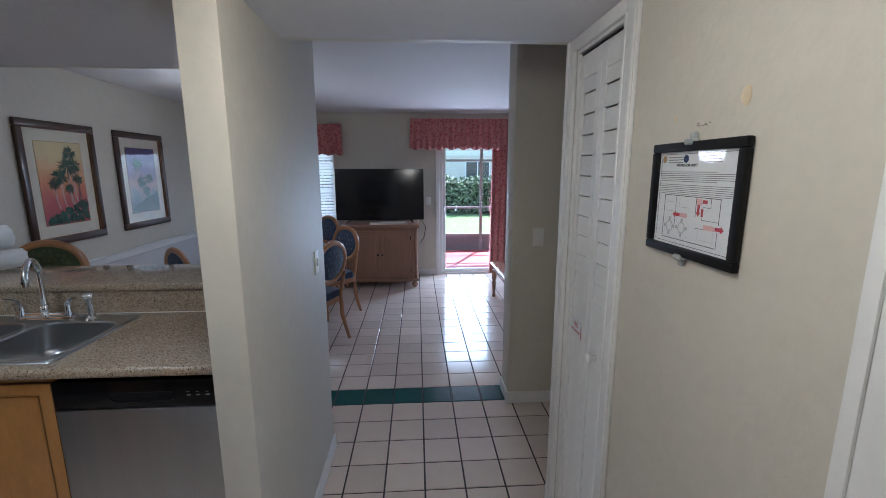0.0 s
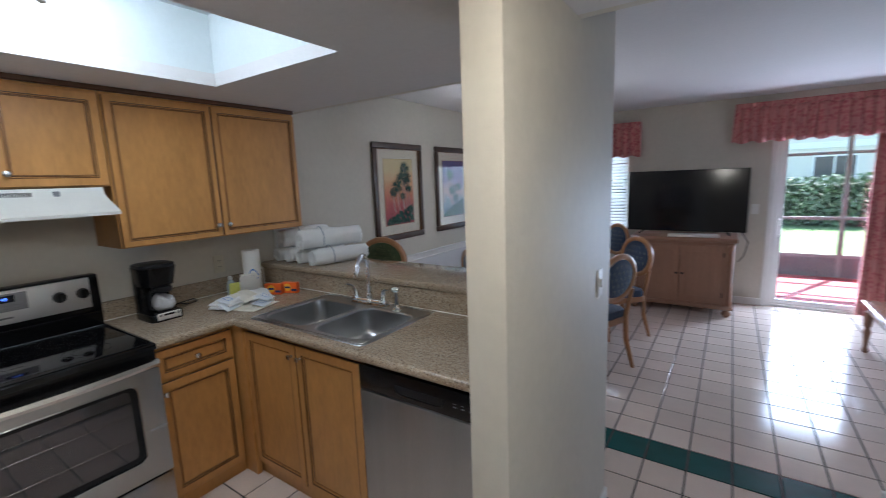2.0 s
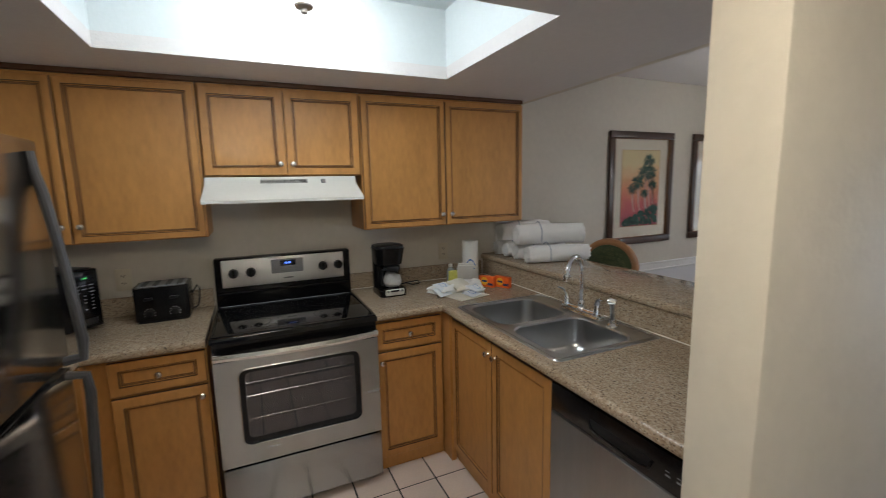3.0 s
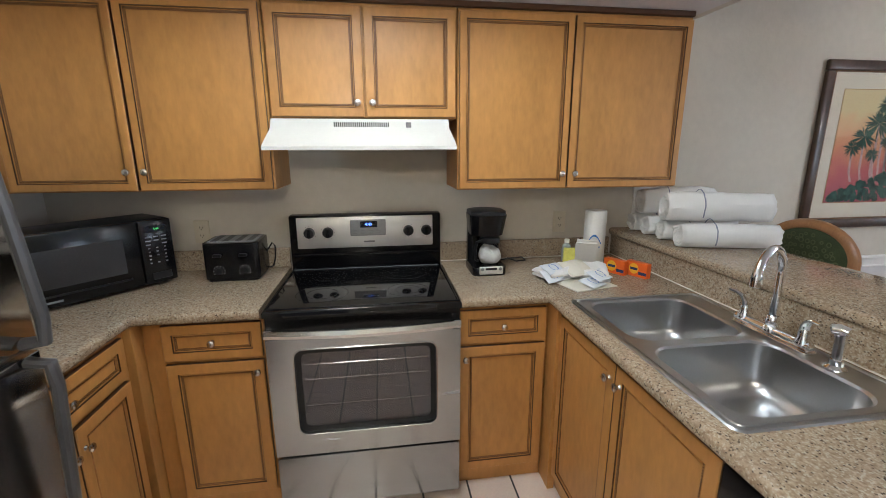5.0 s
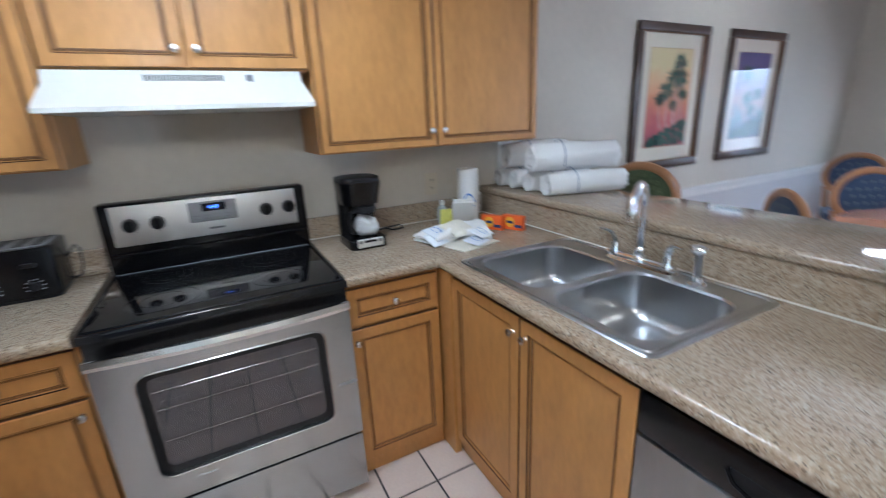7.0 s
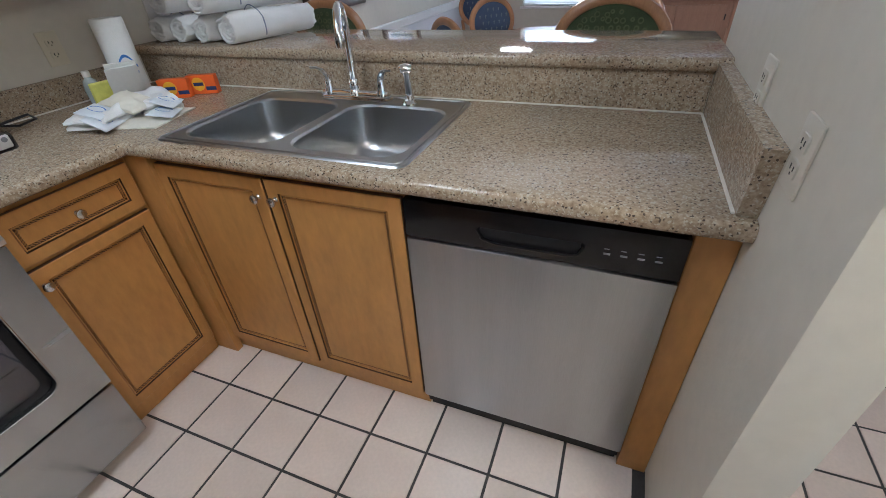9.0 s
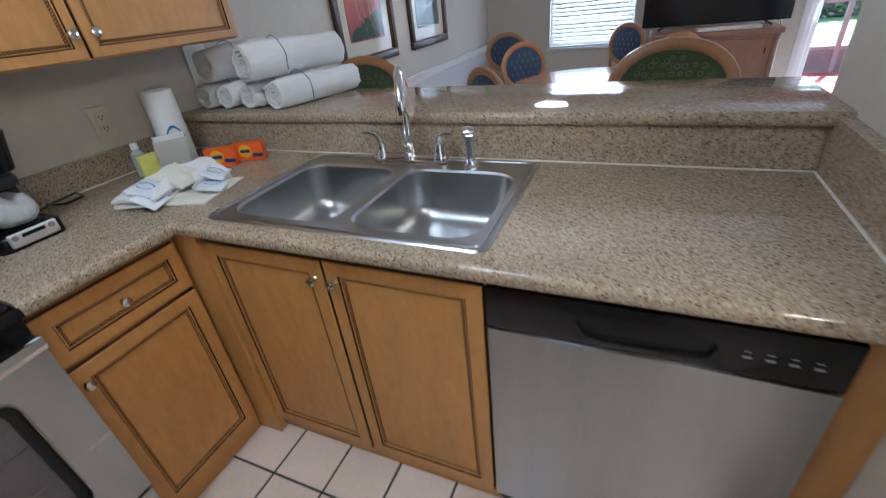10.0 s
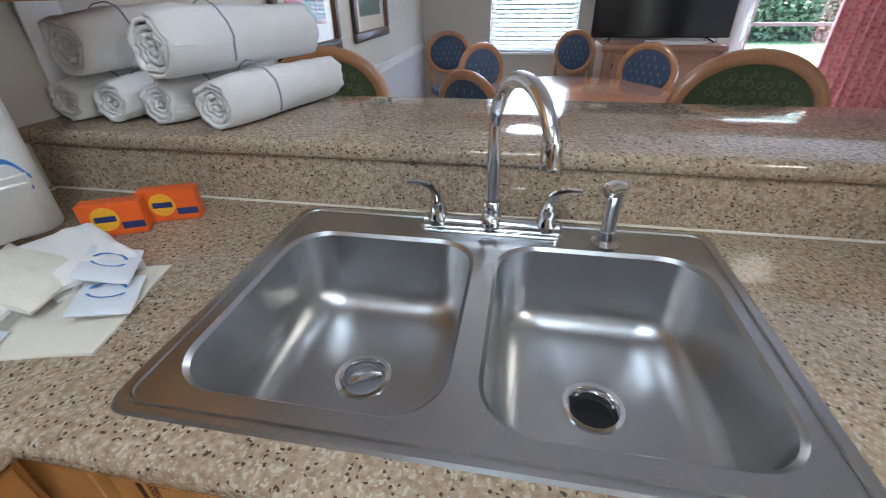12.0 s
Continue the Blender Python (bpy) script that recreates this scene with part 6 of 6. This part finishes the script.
# coffee table
ct = thing("coffee_table", pose(1.68, 6.17, 0), "rosy wood coffee table with turned legs", "coffee table")
part("top", B(-0.015, 0.62, -1.10, 0.015, 0.425, 0.455, 0.010, 2), TABLEW, ct)
part("apron", B(0.02, 0.585, -1.06, -0.02, 0.35, 0.425, 0.003), CABW, ct)
for x in (0.03, 0.575):
    for y in (-1.05, -0.03):
        part("leg", lathe([(0.0, 0.0), (0.018, 0.0), (0.026, 0.02), (0.016, 0.05), (0.022, 0.12), (0.030, 0.18), (0.018, 0.22), (0.030, 0.245), (0.032, 0.36), (0, 0.36)], 16, m=pose(x, y, 0)), CABW, ct)

# curtains
FLORAL = mat("curtain_coral_floral", (0.60, 0.20, 0.165), 0.9, vary=0.25, scale=22, grain=120, bump=0.3, bump_scale=300, sheen=0.2)
nt = FLORAL.node_tree
tcn, vor = nt.nodes.new("ShaderNodeTexCoord"), nt.nodes.new("ShaderNodeTexVoronoi")
vor.inputs["Scale"].default_value = 26
nt.links.new(tcn.outputs["Object"], vor.inputs["Vector"])
rp = ramp(nt, [(0.0, (0.30, 0.04, 0.06)), (0.30, (0.50, 0.13, 0.14)), (0.55, (0.56, 0.23, 0.21))])
nt.links.new(vor.outputs["Distance"], rp.inputs["Fac"])
nt.links.new(rp.outputs[0], nt.nodes["Principled BSDF"].inputs["Base Color"])


def drape(x0, x1, y, z0, z1, pleat, depth, flare=0.0, seed=0):
    """Gathered cloth between z0 and z1, hanging in pleats."""
    bm = bmesh.new()
    n = int((x1 - x0) / pleat * 10)
    rows = []
    for j in range(9):
        v = j / 8
        row = []
        for k in range(n + 1):
            u = k / n
            ph = 2 * math.pi * (u * (x1 - x0) / pleat) + 0.8 * noise.noise(Vector((u * 6, seed, v)))
            amp = depth * (0.35 + 0.65 * v) * (0.7 + 0.5 * noise.noise(Vector((u * 9, seed + 2, 0.3))))
            zz = z1 + (z0 - z1) * v + (0.012 * math.sin(ph * 0.5 + seed) if j == 8 else 0)
            row.append(bm.verts.new((x0 + u * (x1 - x0) + flare * (u - 0.5) * v, y - amp * (0.5 + 0.5 * math.sin(ph)), zz)))
        rows.append(row)
    for a, b in zip(rows, rows[1:]):
        for k in range(n):
            bm.faces.new((a[k], a[k + 1], b[k + 1], b[k]))
    return bm


def valance(x0, x1, z0, z1, label):
    v = thing("valance", pose(0, 0, 0), label, "valance", "coral valances")
    o = part("gathered_skirt", drape(x0, x1, 7.24, z0, z1 - 0.05, 0.085, 0.085, 0.04, 1), FLORAL, v)
    o.modifiers.new("thick", "SOLIDIFY").thickness = 0.004
    o = part("header", drape(x0, x1, 7.235, z1 - 0.06, z1, 0.085, 0.045, 0, 4), FLORAL, v)
    o.modifiers.new("thick", "SOLIDIFY").thickness = 0.004
    for x, s in ((x0, 1), (x1, -1)):
        part("return", B(min(x, x + s * 0.004), max(x, x + s * 0.004), 7.23, YF - 0.001, z0, z1, 0.001), FLORAL, v)
    part("rod", B(x0, x1, 7.25, 7.26, z1 - 0.07, z1 - 0.03), TRIM, v)


valance(0.65, 3.2, 1.91, 2.34, "gathered coral floral valance over the sliding door")
valance(-1.66, -0.35, 1.83, 2.26, "gathered coral floral valance over the window")
cu = thing("curtain_panel", pose(0, 0, 0), "coral floral curtain drawn beside the sliding door", "curtain")
o = part("drop", drape(1.865, 3.10, 7.33, 0.02, 1.97, 0.085, 0.10, 0.05, 7), FLORAL, cu)
o.modifiers.new("thick", "SOLIDIFY").thickness = 0.004

# window with blinds
W1 = thing("window_1", pose(0, 0, 0), "white window with lowered slatted blinds", "window", kind="structure")
for q in ((WX0, WX0 + 0.045, WZ0, WZ1), (WX1 - 0.045, WX1, WZ0, WZ1), (WX0 + 0.045, WX1 - 0.045, WZ0, WZ0 + 0.045), (WX0 + 0.045, WX1 - 0.045, WZ1 - 0.045, WZ1), (WX0 + 0.045, WX1 - 0.045, 1.30, 1.335)):
    part("window_frame", B(q[0], q[1], YF + 0.07, YF + 0.12, q[2], q[3], 0.004), TRIM, W1)
part("window_sill", B(WX0 - 0.03, WX1 + 0.03, YF - 0.02, YF + 0.07, WZ0 - 0.025, WZ0, 0.005, 2), TRIM, W1)
for z0, z1 in ((WZ0 + 0.045, 1.30), (1.335, WZ1 - 0.045)):
    part("pane", B(WX0 + 0.045, WX1 - 0.045, YF + 0.093, YF + 0.098, z0, z1), GLASS, W1).visible_shadow = False
BLINDM = mat("blind_slat_white", (0.80, 0.80, 0.80), 0.5, vary=0.03)
bl = thing("window_blind", pose(0, YF + 0.035, 0), "white horizontal slatted window blind, half tilted", "blind")
part("head_rail", B(WX0 + 0.012, WX1 - 0.012, -0.025, 0.025, WZ1 - 0.05, WZ1 - 0.002, 0.003), BLINDM, bl)
sl = mesh("slat", B(WX0 + 0.015, WX1 - 0.015, -0.024, 0.024, -0.0013, 0.0013, 0.001), BLINDM)
z = WZ0 + 0.045
while z < WZ1 - 0.07:
    s = new("slat", sl)
    s.parent = bl
    s.matrix_basis = pose(0, 0, z, 42, 0, 0)
    z += 0.043
part("bottom_rail", B(WX0 + 0.013, WX1 - 0.013, -0.025, 0.025, WZ0 + 0.003, WZ0 + 0.020, 0.003), BLINDM, bl)
for x in (WX0 + 0.15, WX1 - 0.15):
    part("ladder_cord", tube([(x, -0.027, WZ0 + 0.02), (x, -0.027, WZ1 - 0.05)], 0.0015, 5), BLINDM, bl)

# sliding glass door
D1 = thing("door_1", pose(0, 0, 0), "white framed sliding glass door to the porch", "door", kind="structure")
for q in ((DX0, DX0 + 0.05, 0, DZ), (DX1 - 0.05, DX1, 0, DZ), (DX0 + 0.05, DX1 - 0.05, DZ - 0.05, DZ), (DX0 + 0.05, DX1 - 0.05, 0, 0.025)):
    part("door_frame", B(q[0], q[1], YF + 0.02, YF + 0.13, q[2], q[3], 0.004), TRIM, D1)
mid = (DX0 + DX1) / 2
for a, b, y in ((DX0 + 0.05, mid + 0.03, YF + 0.045), (mid - 0.03, DX1 - 0.05, YF + 0.09)):
    sash = part("sash", B(a, a + 0.045, y, y + 0.03, 0.026, DZ - 0.051, 0.003), TRIM, D1)
    for q in ((b - 0.045, b, 0.026, DZ - 0.051), (a + 0.045, b - 0.045, 0.026, 0.085), (a + 0.045, b - 0.045, DZ - 0.11, DZ - 0.051)):
        part("rail", B(q[0], q[1], y, y + 0.03, q[2], q[3], 0.003), TRIM, sash)
    part("pane", B(a + 0.045, b - 0.045, y + 0.012, y + 0.017, 0.085, DZ - 0.11), GLASS, sash).visible_shadow = False
part("pull_handle", tube([(DX0 + 0.075, YF + 0.045, 0.83), (DX0 + 0.075, YF + 0.005, 0.85), (DX0 + 0.075, YF, 0.93), (DX0 + 0.075, YF + 0.005, 1.02), (DX0 + 0.075, YF + 0.045, 1.04)], 0.009, 8), TRIM, D1)
for q in ((DX0 - 0.055, DX0, 0, DZ + 0.05), (DX1, DX1 + 0.055, 0, DZ + 0.05), (DX0, DX1, DZ, DZ + 0.05)):
    part("casing", B(q[0], q[1], YF - 0.012, YF, q[2], q[3], 0.003), TRIM, D1)


# ---- porch and outdoors ----
REDF = mat("porch_floor_red", (0.34, 0.045, 0.065), 0.6, vary=0.15, scale=4, grain=80)
ALUM = mat("porch_aluminium", (0.20, 0.20, 0.22), 0.5, 0.3, vary=0.1)
KNEE = mat("porch_kick_panel", (0.10, 0.10, 0.115), 0.6, vary=0.15)
GRASS = mat("lawn_grass", (0.12, 0.21, 0.065), 0.9, vary=0.3, scale=2, grain=60, bump=0.6, bump_scale=80)
structure("ground", B(-400, 400, YF + 0.14, 800, -0.5, -0.10), GRASS, "mown green lawn beyond the porch", "ground")
structure("porch_floor", B(XW, XE + 0.12, YF + 0.141, 9.60, -0.099, -0.02), REDF, "red painted porch floor", "porch floor")
structure("porch_roof", B(XW, XE + 0.12, YF + 0.141, 9.70, 2.30, 2.42), CEIL, "white porch ceiling", "roof")
ps = thing("porch_screen", pose(0, 9.52, 0), "dark aluminium porch screen frame with kick panel", "screen wall")
for x in (-2.1, -0.7, 0.75, 2.03, 3.4, 4.35):
    part("post", B(x - 0.028, x + 0.028, -0.025, 0.025, -0.02, 2.30, 0.003), ALUM, ps)
xs = [-2.1, -0.7, 0.75, 2.03, 3.4, 4.35]
for a, b in zip(xs, xs[1:]):
    for z in (0.30, 0.86, 1.80):
        part("rail", B(a + 0.028, b - 0.028, -0.02, 0.02, z - 0.022, z + 0.022, 0.002), ALUM, ps)
    part("kick_panel", B(a + 0.028, b - 0.028, -0.006, 0.006, -0.02, 0.278), KNEE, ps)

LEAFM = mat("hedge_leaf", (0.11, 0.17, 0.085), 0.6, vary=0.3, island=0.45)
rs = np.random.RandomState(4)
n = 9000
px = rs.uniform(-9, 14, n)
pz = rs.uniform(-0.1, 1.30, n) ** 1.0
face = rs.rand(n)
bumpy = 0.25 * np.sin(px * 1.7) + 0.15 * np.sin(px * 4.1 + 1)
py = np.where(face < 0.75, 17.6 + bumpy * 0.5 + rs.uniform(-0.18, 0.12, n), 17.6 + rs.uniform(0, 1.2, n))
pz = np.where(face < 0.75, pz, 1.25 + bumpy * 0.25 + rs.uniform(-0.15, 0.15, n))
size = rs.uniform(0.05, 0.11, n)
d1 = rs.normal(size=(n, 3))
d1 /= np.linalg.norm(d1, axis=1)[:, None]
d2 = np.cross(d1, rs.normal(size=(n, 3)))
d2 /= np.linalg.norm(d2, axis=1)[:, None]
c0 = np.stack([px, py, pz], 1)
quad = np.stack([c0 + d1 * size[:, None], c0 + d2 * size[:, None] * 0.55, c0 - d1 * size[:, None], c0 - d2 * size[:, None] * 0.55], 1).reshape(-1, 3)
me = bpy.data.meshes.new("hedge")
me.from_pydata(quad.tolist(), [], [tuple(range(4 * k, 4 * k + 4)) for k in range(n)])
me.materials.append(LEAFM)
hd = tagged(new("hedge", me), "dense clipped green hedge across the lawn", "hedge", kind="stuff")
# solid box in darker green: the shade between leaves put into its colour
hc = tagged(part("hedge_core", B(-9, 14, 17.75, 18.7, -0.1, 1.12, 0.1, 2), mat("hedge_inside_shade", (0.018, 0.035, 0.012), 0.9, vary=0.4, scale=6)), "solid dark core painting the shaded inside of the hedge", "hedge", kind="stuff")

bd = thing("neighbour_building", pose(0, 30, -0.1), "pale two-storey resort building behind the hedge", "building")
BW = mat("stucco_pale", (0.70, 0.66, 0.58), 0.85, vary=0.06, scale=1, grain=10)
part("wall", B(-24, 30, 0, 8, 0, 5.6), BW, bd)
part("roof", slab([(-25, -0.8), (31, -0.8), (31, 8.8), (-25, 8.8)], 5.6, 5.9), mat("roof_grey", (0.16, 0.14, 0.13), 0.8, vary=0.2, scale=1), bd)
part("band", B(-24, 30, -0.05, 0, 2.65, 2.95), TRIM, bd)
WG = mat("far_window_glass", (0.05, 0.06, 0.07), 0.1)
for x in range(-20, 28, 4):
    for z in (1.1, 3.7):
        w = part("window", B(x, x + 1.7, -0.06, -0.001, z, z + 1.2), TRIM, bd)
        for k in range(2):
            part("pane", B(x + 0.08 + k * 0.81, x + 0.81 + k * 0.81, -0.075, -0.061, z + 0.08, z + 1.12), WG, w)


# ---- floor tiles, last ----
floor_ob = bpy.data.objects["floor"]
P = 0.2095


def tile_mesh(name, w, d, material):
    bm = B(-w / 2, w / 2, -d / 2, d / 2, -0.004, 0.0)
    top = [e for e in bm.edges if all(v.co.z > -0.001 for v in e.verts)]
    bmesh.ops.bevel(bm, geom=top, offset=0.0018, segments=1, affect="EDGES")
    me = mesh(name, bm, material)
    return me


T_ME = tile_mesh("tile", P - 0.0088, P - 0.0088, TILE)
TEAL_ME = tile_mesh("tile", P - 0.0088, P - 0.0088, TEAL)


def lay(me, x, y):
    ob = new("tile", me)
    ob.parent = floor_ob
    ob.location = (x, y, random.uniform(-0.0006, 0.0002))


joined_v, joined_f = [], []


def lay_joined(x, y):
    h = (P - 0.0088) / 2
    k, g, z = len(joined_v), 0.002, random.uniform(-0.0006, 0.0002)
    for a, b in ((-1, -1), (1, -1), (1, 1), (-1, 1)):
        joined_v.append((x + a * h, y + b * h, -0.003 + z))
    for a, b in ((-1, -1), (1, -1), (1, 1), (-1, 1)):
        joined_v.append((x + a * (h - g), y + b * (h - g), z))
    joined_f.append((k + 4, k + 5, k + 6, k + 7))
    for i in range(4):
        j = (i + 1) % 4
        joined_f.append((k + i, k + j, k + 4 + j, k + 4 + i))


# kitchen field
KX, KY = -0.965, 2.245
for i in range(-6, 6):
    for j in range(-10, 2):
        x, y = KX + (i + 0.5) * P, KY + (j + 0.5) * P
        if -1.7 < x < SK - 0.02 and 0.65 < y < 2.5:
            lay(T_ME, x, y) if -1.62 < x and 0.9 < y else lay_joined(x, y)
# hall and living field
HX, HY = 0.337, 3.85
for i in range(-13, 20):
    for j in range(-23, 18):
        x, y = HX + (i + 0.5) * P, HY + (j + 0.5) * P
        if y > YF or y < YB or x > XE or x < XW or (x < SK + 0.01 and y < 2.5) or (x > XH and y < 2.7):
            continue
        if j == -1 and x < 1.6:
            lay(TEAL_ME, x, y)
        elif 0.2 < x < 2.0 and 1.6 < y < 5.9:
            lay(T_ME, x, y)
        else:
            lay_joined(x, y)
me = bpy.data.meshes.new("tile_field")
me.from_pydata(joined_v, [], joined_f)
me.materials.append(TILE_J)
ob = new("tile_field", me)
ob.parent = floor_ob
ob["kind"] = "stuff"
